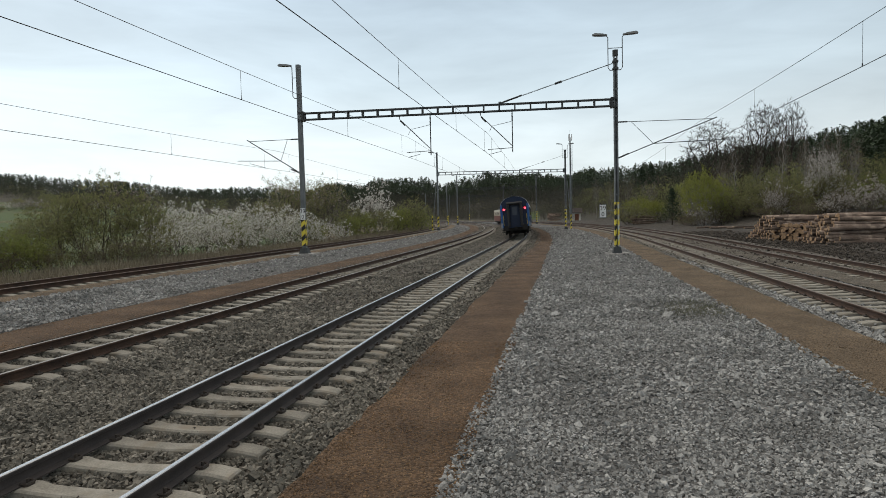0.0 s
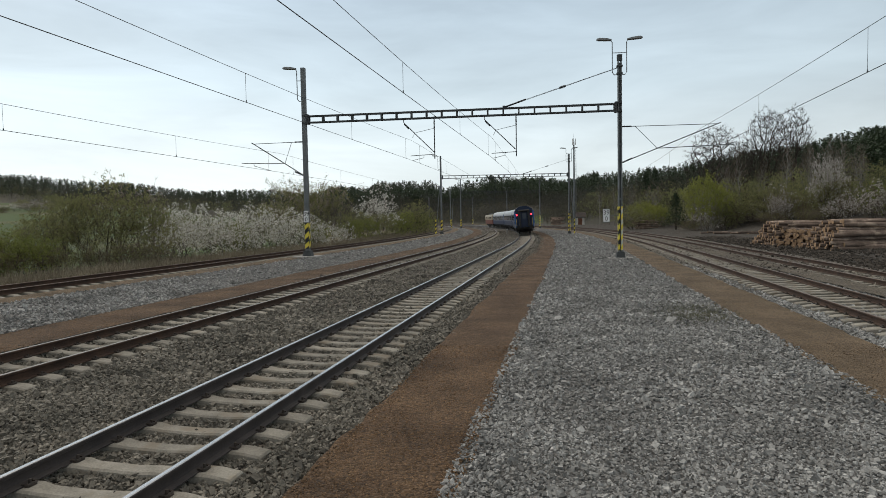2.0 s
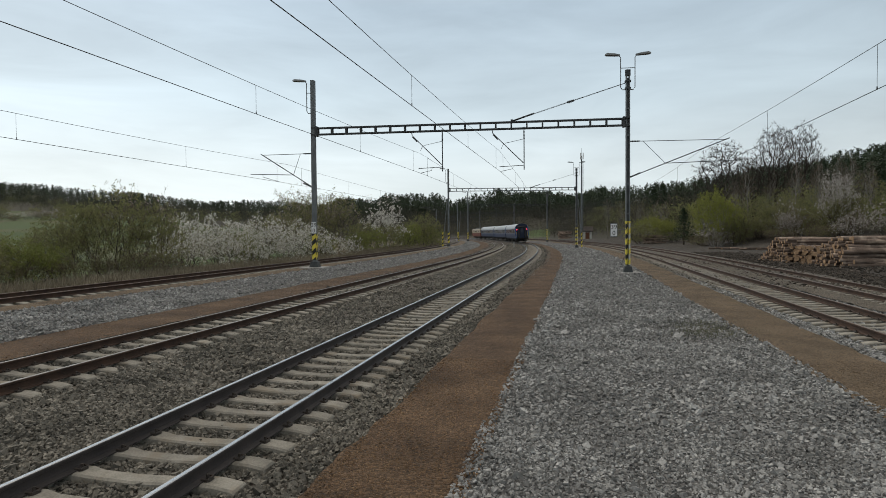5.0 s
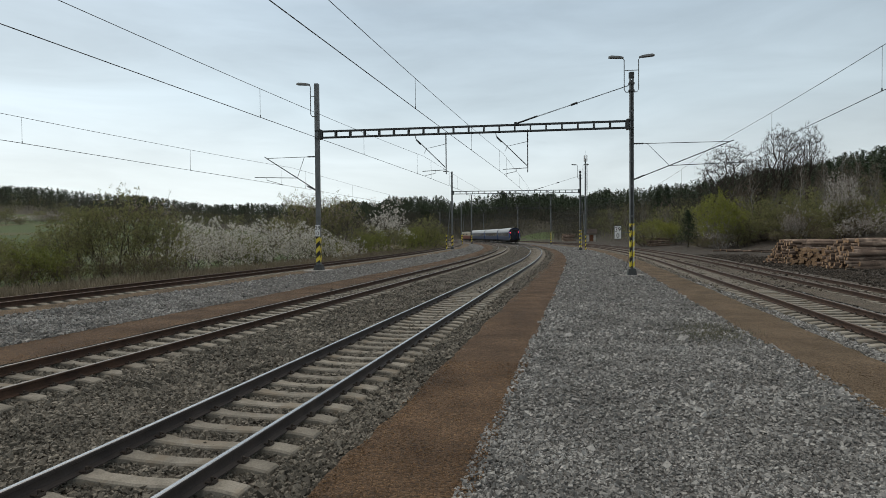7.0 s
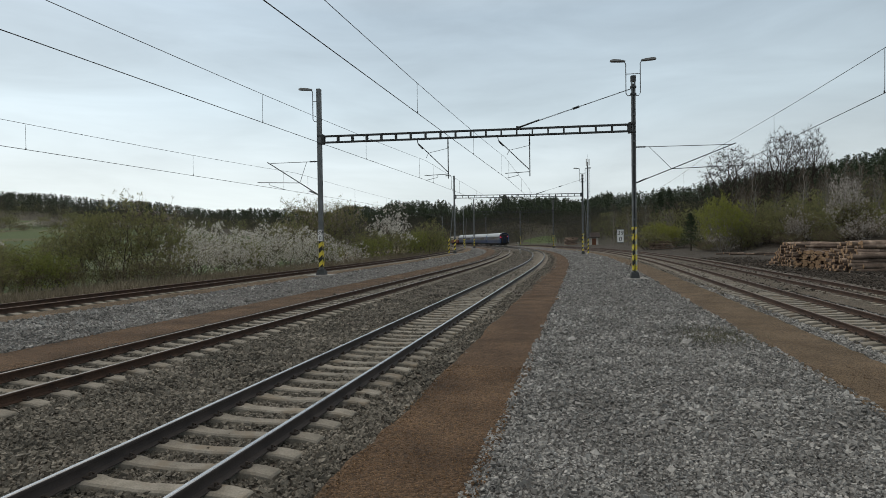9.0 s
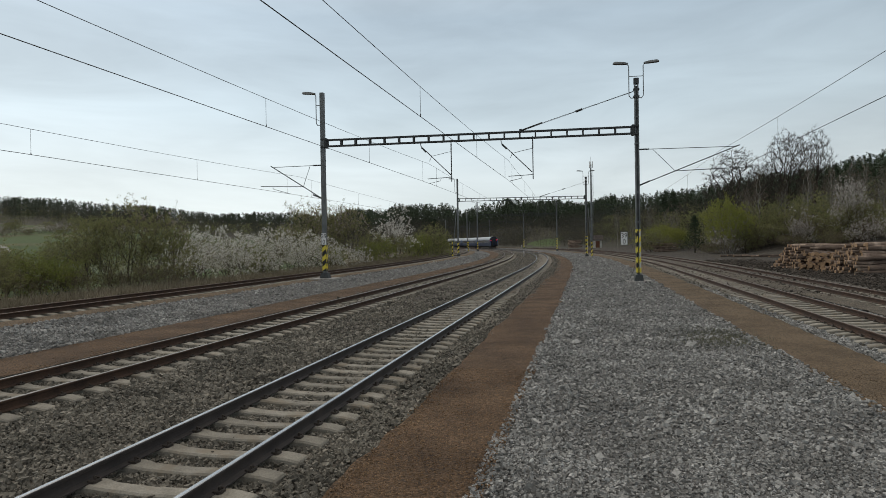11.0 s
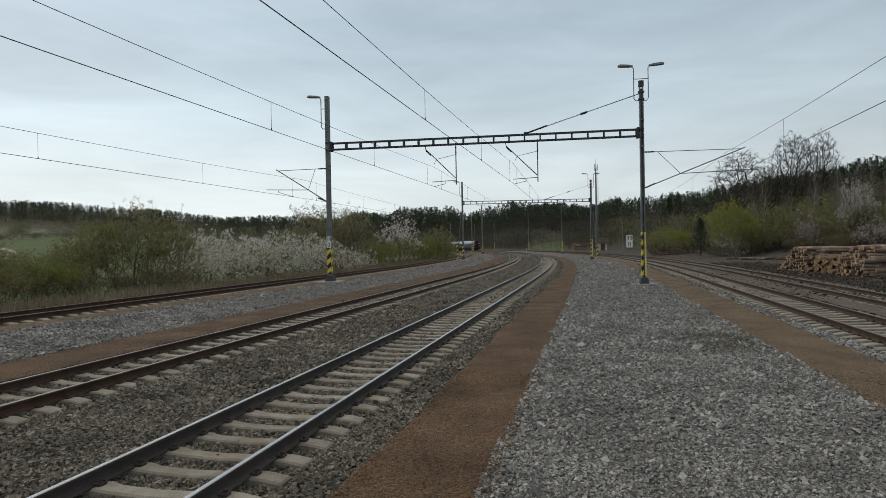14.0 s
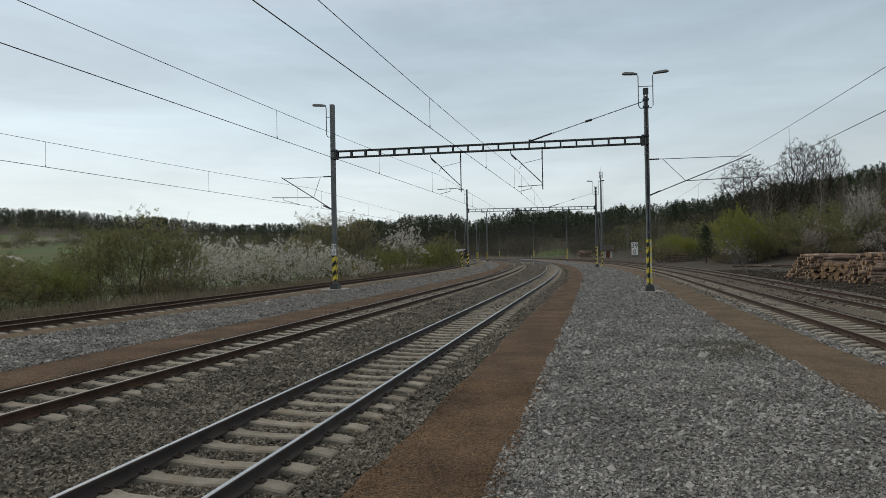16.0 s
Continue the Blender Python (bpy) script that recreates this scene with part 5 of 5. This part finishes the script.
for x, y, k, w, h, kind in ((-11.2, 72.0, 0, 1.0, 1.0, SHRUB_GREEN), (-9.8, 77.0, 1, 1.0, 1.05, SHRUB_GREEN), (-11.8, 79.5, 0, 1.0, 0.9, SHRUB_OLIVE), (-8.4, 81.5, 2, 0.8, 0.8, SHRUB_OLIVE), (-6.9, 88.0, 1, 1.0, 1.1, SHRUB_GREEN),
                            (-6.6, 95.0, 0, 1.3, 1.3, SHRUB_GREEN), (-4.6, 99.0, 1, 1.2, 1.2, SHRUB_OLIVE), (-4.2, 106.0, 0, 1.3, 1.2, SHRUB_GREEN), (-7.5, 104.0, 1, 1.2, 0.9, SHRUB_OLIVE), (-3.6, 114.0, 1, 1.1, 1.0, SHRUB_GREEN)):
    put_plant(kind, k, x, y, rnd.uniform(0, 360), w, h, HEDGE)
for s in range(118, 205, 10):
    x, y = spot(s, -21.5 + rnd.uniform(-2.5, 1.0))
    put_plant(rnd.choice((SHRUB_OLIVE, SHRUB_GREEN, SHRUB_TWIG)), s, x, y, rnd.uniform(0, 360), rnd.uniform(0.8, 1.2), rnd.uniform(0.7, 1.0), HEDGE)
# behind the hedge: meadow bushes
for x, y in ((-75, 118), (-83, 120), (-62, 122), (-92, 116), (-58, 128), (-70, 150), (-48, 135)):
    put_plant(SHRUB_WHITE if rnd.random() < 0.4 else SHRUB_TWIG, rnd.randrange(3), x, y, rnd.uniform(0, 360), 1.3, 0.8, "bushes of the meadow")

for i in range(26):
    az, r = -41.5 + 0.52 * i + rnd.uniform(-0.2, 0.2), 282 + rnd.uniform(-12, 14)
    put_plant(rnd.choice((SHRUB_WHITE, SHRUB_TWIG, SHRUB_PALE, SHRUB_OLIVE)), i, r * math.sin(radians(az)), r * math.cos(radians(az)), rnd.uniform(0, 360), 1.5, rnd.uniform(0.9, 1.5), "bushes of the meadow")


def build_lane():
    """A pale farm lane that bends on the meadow."""
    way = [(-41.5, 212), (-39.6, 209), (-38.2, 205), (-37.6, 198), (-37.3, 186), (-37.35, 175), (-37.6, 167), (-38.2, 161), (-39.6, 157), (-41.5, 155)]
    pts = [Vector((r * math.sin(radians(a)), r * math.cos(radians(a)), 0)) for a, r in way]
    g, fine = Geo(), []
    for a, b in zip(pts, pts[1:]):
        fine += [a.lerp(b, i / 4) for i in range(4)]
    for i, q in enumerate(fine):
        d = (fine[min(i + 1, len(fine) - 1)] - fine[max(i - 1, 0)]).normalized()
        for side in (-1.1, 1.1):
            x, y = q.x + d.y * side, q.y - d.x * side
            g.v.append((x, y, terrain(x, y) + 0.12))
    g.f += [(2 * i, 2 * i + 1, 2 * i + 3, 2 * i + 2) for i in range(len(fine) - 1)]
    solid("lane", g, M_LANE, "pale gravel farm lane bending across the meadow", "lane", kind="structure", smooth=True)


build_lane()

# edge of the wood behind the timber yard
YARD = "plants behind the timber yard"
for x, y, k, w, h, kind in ((36.4, 85.3, 0, 0.78, 1.14, WILLOW), (40.5, 88.0, 1, 0.85, 1.0, SHRUB_OLIVE), (43.0, 86.0, 0, 1.2, 1.25, SHRUB_OLIVE), (38.5, 84.5, 2, 0.9, 0.9, SHRUB_OLIVE),
                            (37.4, 115.0, 1, 0.8, 0.74, WILLOW), (38.5, 112.0, 0, 0.6, 0.62, WILLOW), (46.0, 84.0, 1, 1.2, 1.3, SHRUB_OLIVE),
                            (46.5, 79.5, 1, 1.2, 1.0, SHRUB_TWIG), (49.0, 77.0, 0, 1.3, 1.2, SHRUB_OLIVE), (44.5, 74.5, 0, 1.0, 0.9, SHRUB_TWIG), (50.5, 72.0, 1, 1.2, 1.2, SHRUB_GREEN), (56.0, 78.0, 2, 1.2, 1.3, SHRUB_OLIVE),
                            (48.5, 69.5, 0, 1.1, 1.15, SHRUB_PALE), (51.5, 67.0, 1, 1.2, 1.2, SHRUB_PALE), (54.0, 63.5, 2, 1.1, 1.1, SHRUB_PALE), (46.0, 71.5, 2, 0.9, 0.95, SHRUB_PALE), (54.5, 69.5, 0, 1.2, 1.2, SHRUB_TWIG),
                            (57.0, 62.0, 0, 1.1, 1.0, SHRUB_OLIVE), (49.5, 60.5, 1, 0.9, 0.6, SHRUB_GREEN), (43.5, 80.0, 2, 0.8, 1.3, SHRUB_PALE), (47.5, 88.0, 0, 1.1, 1.35, SHRUB_PALE), (55.0, 86.0, 1, 1.2, 1.5, SHRUB_PALE)):
    put_plant(kind, k, x * 1.09, y * 1.09, rnd.uniform(0, 360), w * 1.08, h * 1.1, YARD)
for i in range(24):
    az = 16.5 + 0.72 * i + rnd.uniform(-0.3, 0.3)
    r = rnd.uniform(97, 112) if az > 21.5 else rnd.uniform(118, 150)
    put_plant((SHRUB_TWIG, SHRUB_OLIVE, SHRUB_PALE, SHRUB_TWIG)[i % 4], i, r * math.sin(radians(az)), r * math.cos(radians(az)), rnd.uniform(0, 360), 1.5, rnd.uniform(0.75, 1.2), YARD)
put_plant(TREE_PALE, 0, 52.2, 84.0, 10, 0.82, 1.18, YARD)
put_plant(PINE, 0, 68.0, 90.0, 100, 1.4, 1.45, YARD)
put_plant(PINE, 1, 73.0, 94.0, 10, 1.5, 1.6, YARD)
put_plant(PINE, 0, 38.6, 103.0, 0, 1.1, 0.9, YARD)
put_plant(PINE, 1, 57.0, 175.0, 0, 1.9, 1.9, YARD)
put_plant(PINE, 0, 62.0, 182.0, 0, 1.9, 2.0, YARD)
put_plant(BARE, 0, 72.5, 139, 30, 1.12, 1.13, YARD)
put_plant(BARE, 1, 79.5, 141, 150, 1.0, 1.12, YARD)
put_plant(BARE, 2, 59.0, 134, 80, 1.5, 0.97, YARD)
put_plant(BARE, 1, 66.5, 137, 280, 1.0, 0.78, YARD)
for i in range(46):
    az = rnd.uniform(14, 39)
    r = rnd.uniform(112, 160) if az > 24 else rnd.uniform(130, 230)
    put_plant(SLIM, i, r * math.sin(radians(az)), r * math.cos(radians(az)), rnd.uniform(0, 360), rnd.uniform(0.8, 1.2), rnd.uniform(0.7, 1.15), "slim trees at the foot of the hill")


# ---- far woods, each one sheet of many trees ----
def conifer_cards(rg, top=0.35, n=105, fine=0.72):
    """Vertices and triangles of one rough far conifer, about 1 m high: many drooping tufts round a stem; top: how broad the crown stays towards its tip."""
    z = 0.05 + 0.95 * rg.random(n) ** 0.85
    r = (0.02 + 0.19 * np.clip((1 - z) / (1 - top), 0, 1) ** 0.7) * np.sqrt(rg.random(n))
    a = rg.uniform(0, 6.2832, n)
    c = np.stack([r * np.cos(a), r * np.sin(a), z], 1)
    out = np.stack([np.cos(a), np.sin(a), rg.uniform(-1.0, 0.5, n)], 1) * rg.uniform(0.06, 0.12, (n, 1)) * fine
    side = np.stack([-np.sin(a), np.cos(a), rg.uniform(-0.3, 0.3, n)], 1) * rg.uniform(0.03, 0.06, (n, 1)) * fine
    v = np.stack([c - side, c + side + (0, 0, 0.01), c + out], 1).reshape(-1, 3)
    v = np.concatenate([v, [(-0.012, 0, -0.1), (0.012, 0, -0.1), (0, 0, 0.9), (-0.02, 0, 0.85), (0.02, 0, 0.85), (0, 0, 1.03)]])
    return v, np.arange(len(v)).reshape(-1, 3)


def bush_cards(rg, count=70, slim=0.5, thick=0.0035):
    """A far leafless crown: many short thin twigs round a trunk, about 1 m high."""
    v, t = [], []
    for i in range(count):
        z = 0.12 + 0.88 * rg.random() ** 0.8
        r = slim * 0.5 * math.sqrt(max(0.05, 1 - ((z - 0.58) / 0.48) ** 2)) * rg.random() ** 0.5
        a = rg.uniform(0, 6.28)
        p = np.array((r * math.cos(a), r * math.sin(a), z))
        d = np.array((math.cos(a) * rg.uniform(0, 0.8), math.sin(a) * rg.uniform(0, 0.8), rg.uniform(0.3, 1)))
        d *= rg.uniform(0.04, 0.085)
        w = rg.uniform(-1, 1, 3) * thick * 1.6
        k = len(v)
        v += [p - w, p + w, p + d]
        t.append((k, k + 1, k + 2))
    k = len(v)
    v += [(-0.005, 0, -0.05), (0.005, 0, -0.05), (0, 0, 0.85), (0, -0.005, -0.05), (0, 0.005, -0.05), (0, 0, 0.85)]
    t += [(k, k + 1, k + 2), (k + 3, k + 4, k + 5)]
    return np.array(v), np.array(t)


def wood(name, label, places, shapes, m, seed):
    rg = np.random.default_rng(seed)
    vs, ts, k = [], [], 0
    for x, y, h, w in places:
        v, t = shapes[rg.integers(len(shapes))]
        a = rg.uniform(0, 6.28)
        c, s = math.cos(a) * w, math.sin(a) * w
        q = np.stack([v[:, 0] * c - v[:, 1] * s + x, v[:, 0] * s + v[:, 1] * c + y, v[:, 2] * h + terrain(x, y)], 1)
        vs.append(q)
        ts.append(t + k)
        k += len(v)
    ob = new(name, quick(name, np.concatenate(vs), np.concatenate(ts), m))
    return tagged(ob, label, "woodland", kind="stuff")


rg = np.random.default_rng(5)
CONIFERS = [conifer_cards(rg, tp, 80, 0.66) for tp in (0.0, 0.1, 0.3, 0.5, 0.2, 0.6)]
FINE = [conifer_cards(rg, tp, 130, 0.52) for tp in (0.0, 0.15, 0.4, 0.6)]
TWIGGY = [bush_cards(rg, 70, 0.8, 0.009) for _ in range(6)]
LUSH = [bush_cards(rg, 120, 0.9, 0.014) for _ in range(4)]


def sown(rg, n, az0, az1, f0, f1, h0, h1, wide, clump=0.0, near=0.0):
    """Places between the foot (0) and the crest (1) of the hills."""
    out = []
    while len(out) < n:
        az = rg.uniform(az0, az1)
        foot, crest = table(az, FOOT), table(az, CREST)
        r = foot + (crest - foot) * rg.uniform(f0, f1)
        if r < near or (5.9 < az + 1.6 * noise.noise((r * math.sin(radians(az)) * 0.03, r * math.cos(radians(az)) * 0.03, 0)) < 8.8 and r < 345):
            continue
        x, y = r * math.sin(radians(az)), r * math.cos(radians(az))
        if clump and noise.noise((x * 0.012, y * 0.012, 7.0)) < clump:
            continue
        h = rg.uniform(h0, h1)
        out.append((x, y, h, h * wide * rg.uniform(0.8, 1.25)))
    return out


wood("conifer_wood", "dark green spruce and pine wood along the hilltops",
     sown(rg, 600, -45, -27, 0.93, 1.03, 9, 16, 1.1) + sown(rg, 900, -28, -10, 0.87, 1.03, 9, 16, 1.1) + sown(rg, 400, -50, -12, 0.6, 0.85, 8, 13, 1.0, 0.1) + sown(rg, 2000, -11, 14, 0.5, 1.04, 11, 16, 1.0)
     + sown(rg, 400, 60, 300, 0.7, 1.0, 12, 16, 1.1), CONIFERS, M_CONIFER, 1)
wood("hillside_pine_wood", "dense dark pine wood on the hill above the timber yard",
     sown(rg, 1400, 12, 48, 0.3, 1.03, 7, 13, 1.0, -0.22, 130) + sown(rg, 700, 12, 45, 0.75, 1.03, 8, 14, 0.9), FINE, M_CONIFER, 4)
wood("bare_wood", "grey-brown leafless wood on the lower slopes",
     sown(rg, 950, -42, -24, 0.5, 0.95, 5, 11, 1.3) + sown(rg, 520, -25, -11, 0.3, 0.86, 6, 11, 1.2) + sown(rg, 1200, -12, 13, 0.0, 0.6, 7, 13, 0.9) + sown(rg, 1000, 12, 45, 0.05, 0.65, 6, 11, 0.9, -0.1, 125), TWIGGY, M_WOODTWIG, 2)
def thicket(rg, n):
    """Places between the far end of the yard and the foot of the hills, clear of the tracks."""
    out = []
    while len(out) < n:
        az, r = radians(rg.uniform(-9, 15)), rg.uniform(170, 390)
        x, y = r * math.sin(az), r * math.cos(az)
        sl = to_line(x, y)
        if (sl[1] > 21 if sl[0] < 300 else abs(sl[1]) > 22) and not (0.1 < az < 0.16 and r > 250) and not (0.13 < az < 0.255 and r < 232):
            h = rg.uniform(3, 8)
            out.append((x, y, h, h * rg.uniform(0.9, 1.4)))
    return out


wood("lineside_thicket", "brown leafless thicket beyond the end of the yard", thicket(rg, 900), TWIGGY, M_WOODTWIG, 6)
wood("green_wood", "young woodland in first olive-green leaf",
     sown(rg, 120, -42, -24, 0.5, 0.8, 4, 8, 1.3) + sown(rg, 140, -25, -11, 0.3, 0.8, 4, 8, 1.2, 0.0) + sown(rg, 150, -12, 14, 0.0, 0.4, 3, 6, 1.0) + sown(rg, 260, 12, 45, 0.05, 0.4, 4, 8, 1.0, 0.0, 125), LUSH, M_OLIVE, 3)


def build_grass():
    """Tall dry grass and weeds along the loop track and at the yard's edge."""
    rg = np.random.default_rng(8)
    n = 60000
    s = rg.uniform(6, 150, n) ** 1.0
    lat = -16.6 - np.abs(rg.normal(0, 1.9, n))
    v, t = np.zeros((3 * n, 3)), np.arange(3 * n).reshape(-1, 3)
    for i in range(n):
        x, y = on_line(s[i], lat[i])[0][:2]
        h = rg.uniform(0.15, 0.5) * (1 + 0.9 * min(1.0, max(0.0, (-17.0 - lat[i]) / 1.5)))
        a = rg.uniform(0, 3.14)
        w = 0.02 + 0.0002 * s[i]
        z = terrain(x, y)
        v[3 * i] = (x - w * math.cos(a), y - w * math.sin(a), z - 0.05)
        v[3 * i + 1] = (x + w * math.cos(a), y + w * math.sin(a), z - 0.05)
        v[3 * i + 2] = (x + rg.normal(0, 0.16), y + rg.normal(0, 0.16), z + h)
    tagged(new("dry_grass", quick("dry_grass", v, t, M_STRAW)), "tall dry straw-coloured grass beside the loop track", "grass", kind="stuff")


build_grass()


# ---- loose stones on the gravel surfaces ----


def build_stones():
    rg = np.random.default_rng(3)
    corner = np.array([(x, y, z) for z in (-1, 1) for y in (-1, 1) for x in (-1, 1)], dtype=float)
    tris = np.array([(0, 2, 3), (0, 3, 1), (4, 5, 7), (4, 7, 6), (0, 1, 5), (0, 5, 4), (2, 6, 7), (2, 7, 3), (0, 4, 6), (0, 6, 2), (1, 3, 7), (1, 7, 5)])

    def scatter(name, label, m, bands):
        allv, count = [], 0
        for lat0, lat1, s0, s1, per, size, lift in bands:
            n = int((lat1 - lat0) * (s1 - s0) * per)
            s, lat = rg.uniform(s0, s1, n), rg.uniform(lat0, lat1, n)
            turn = TH - np.maximum(s - S0, 0) / RAD
            x = np.where(s <= S0, BX + HX * s + lat * HY, CX + (RAD + lat) * np.cos(turn))
            y = np.where(s <= S0, HY * s - lat * HX, CY - (RAD + lat) * np.sin(turn))
            u = np.clip((lat + 8.2) / (-3.6), 0, 1)
            z = 0.3 * u * u * (3 - 2 * u) + lift
            # keep to what the camera can see
            keep = (np.abs(x) < 0.86 * y + 1.5) & (y > 3.6)
            x, y, z = x[keep], y[keep], z[keep]
            n = len(x)
            k = size * np.exp(rg.normal(0, 0.32, (n, 1)))
            ax = rg.uniform(0.55, 1.15, (n, 3)) * np.array((1.0, 0.82, 0.72))
            v = corner[None] * ax[:, None] + rg.normal(0, 0.2, (n, 8, 3))
            q = rg.normal(0, 1, (n, 4)) * np.array((1.6, 0.6, 0.6, 1.2))
            q /= np.linalg.norm(q, axis=1)[:, None]
            w, a, b, c = q.T
            R = np.stack([1 - 2 * (b * b + c * c), 2 * (a * b - w * c), 2 * (a * c + w * b), 2 * (a * b + w * c), 1 - 2 * (a * a + c * c), 2 * (b * c - w * a),
                          2 * (a * c - w * b), 2 * (b * c + w * a), 1 - 2 * (a * a + b * b)], 1).reshape(n, 3, 3)
            v = np.einsum("nij,nkj->nki", R, v) * (0.5 * k)[:, None]
            v += np.stack([x, y, z + rg.uniform(-0.2, 0.35, n) * size], 1)[:, None]
            allv.append(v.reshape(-1, 3))
            count += n
        t = (np.arange(count)[:, None, None] * 8 + tris[None]).reshape(-1, 3)
        return tagged(new(name, quick(name, np.concatenate(allv), t, m)), label, "gravel", kind="stuff")

    walk_z, bed = 0.006, -0.055
    scatter("walkway_stones", "loose light grey crushed stones of the walkway and platform", M_STONE, (
        (3.45, 9.0, 3, 9, 920, 0.029, walk_z), (3.5, 8.9, 9, 16, 340, 0.04, walk_z), (3.55, 8.8, 16, 24, 110, 0.053, walk_z), (3.55, 8.8, 24, 36, 38, 0.06, walk_z), (3.55, 8.8, 36, 60, 17, 0.075, walk_z), (3.55, 8.8, 60, 120, 7, 0.1, walk_z),
        (-11.8, -8.6, 10, 24, 170, 0.055, walk_z), (-11.8, -8.6, 24, 38, 35, 0.06, walk_z), (-11.8, -8.6, 38, 60, 16, 0.075, walk_z), (-11.8, -8.6, 60, 130, 7, 0.1, walk_z),
        (10.3, 10.95, 8, 22, 260, 0.05, bed), (10.3, 10.95, 22, 40, 90, 0.055, bed), (10.95, 13.5, 8, 20, 90, 0.05, -0.05), (13.4, 14.0, 8, 30, 120, 0.05, bed)))
    scatter("ballast_stones", "loose brown-grey ballast stones round the sleepers", M_BSTONE, (
        (-4.0, 2.15, 3, 10, 620, 0.04, bed), (-4.0, 2.2, 10, 18, 260, 0.054, bed), (-4.0, 2.3, 18, 28, 75, 0.06, bed), (-4.0, 2.3, 28, 42, 28, 0.065, -0.015), (-4.0, 2.4, 42, 65, 15, 0.075, 0.0), (-4.0, 2.4, 65, 130, 7, 0.1, 0.0),
        (-7.0, -4.0, 7, 14, 330, 0.052, bed), (-7.0, -4.0, 14, 24, 120, 0.056, bed), (-7.0, -4.0, 24, 36, 35, 0.062, -0.02), (-7.0, -4.0, 36, 65, 13, 0.075, 0.0), (-7.0, -4.0, 65, 130, 6, 0.1, 0.0), (10.5, 14.0, 30, 80, 6, 0.08, -0.01), (14.8, 18.2, 14, 34, 60, 0.055, -0.06)))
    scatter("tan_grains", "loose tan grit grains of the siding path", M_TAN, (
        (8.8, 10.4, 8, 14, 260, 0.013, 0.017),))
    scatter("yard_debris", "dark clods, bark scraps and stones strewn over the muddy yard", M_CLOD, (
        (18.3, 21.5, 14, 50, 45, 0.07, -0.03), (21.5, 32, 18, 48, 14, 0.1, 0.1), (18.3, 24, 48, 75, 14, 0.12, 0.02), (13.8, 18.5, 30, 60, 8, 0.08, -0.03)))
    scatter("grit_grains", "loose brown grit grains of the path", M_GRIT, (
        (2.05, 3.65, 3, 8, 800, 0.013, 0.017), (2.05, 3.65, 8, 13, 420, 0.014, 0.017), (-8.6, -6.8, 10, 16, 100, 0.014, 0.017)))


def build_patch():
    """A thin patch of weeds in the walkway gravel."""
    rg = np.random.default_rng(12)
    n = 2500
    v = np.zeros((3 * n, 3))
    for i in range(n):
        u, w = rg.normal(0, 0.5), rg.normal(0, 0.33)
        x, y = 6.45 + u + 0.5 * w, 15.8 + 2.4 * w
        a, h = rg.uniform(0, 3.14), rg.uniform(0.04, 0.1)
        v[3 * i] = (x - 0.009 * math.cos(a), y - 0.009 * math.sin(a), -0.02)
        v[3 * i + 1] = (x + 0.009 * math.cos(a), y + 0.009 * math.sin(a), -0.02)
        v[3 * i + 2] = (x + rg.normal(0, 0.03), y + rg.normal(0, 0.03), h)
    tagged(new("weed_patch", quick("weed_patch", v, np.arange(3 * n).reshape(-1, 3), M_WEED)), "sparse grey-green weeds growing through the walkway gravel", "weeds", kind="stuff")


build_stones()
build_patch()


def motions():
    """The train draws away along the main track."""
    z = RAIL_FOOT + RAIL_TOP

    def ride(ob, back, length):
        rows = []
        for i in range(17):
            s = 60.6 + 13.7 * i + back
            a, b = on_line(s + 0.13 * length, MAIN)[0], on_line(s + 0.87 * length, MAIN)[0]
            lean = cant(s + 0.5 * length)
            d = Vector((b[0] - a[0], b[1] - a[1], 0)).normalized()
            o = Vector((a[0], a[1], z)) - d * (0.13 * length)
            rows.append((float(i), pose(o.x, o.y, o.z + 0.754 * math.sin(radians(lean)), 0, 0, math.degrees(math.atan2(-d.x, d.y))) @ pose(0, 0, 0, 0, -lean)))
        walk(ob, rows)

    for k, coach in enumerate(COACHES):
        ride(coach, 27.2 * k, 26.1)
    ride(ENGINE, 27.2 * 3, 15.6)


motions()
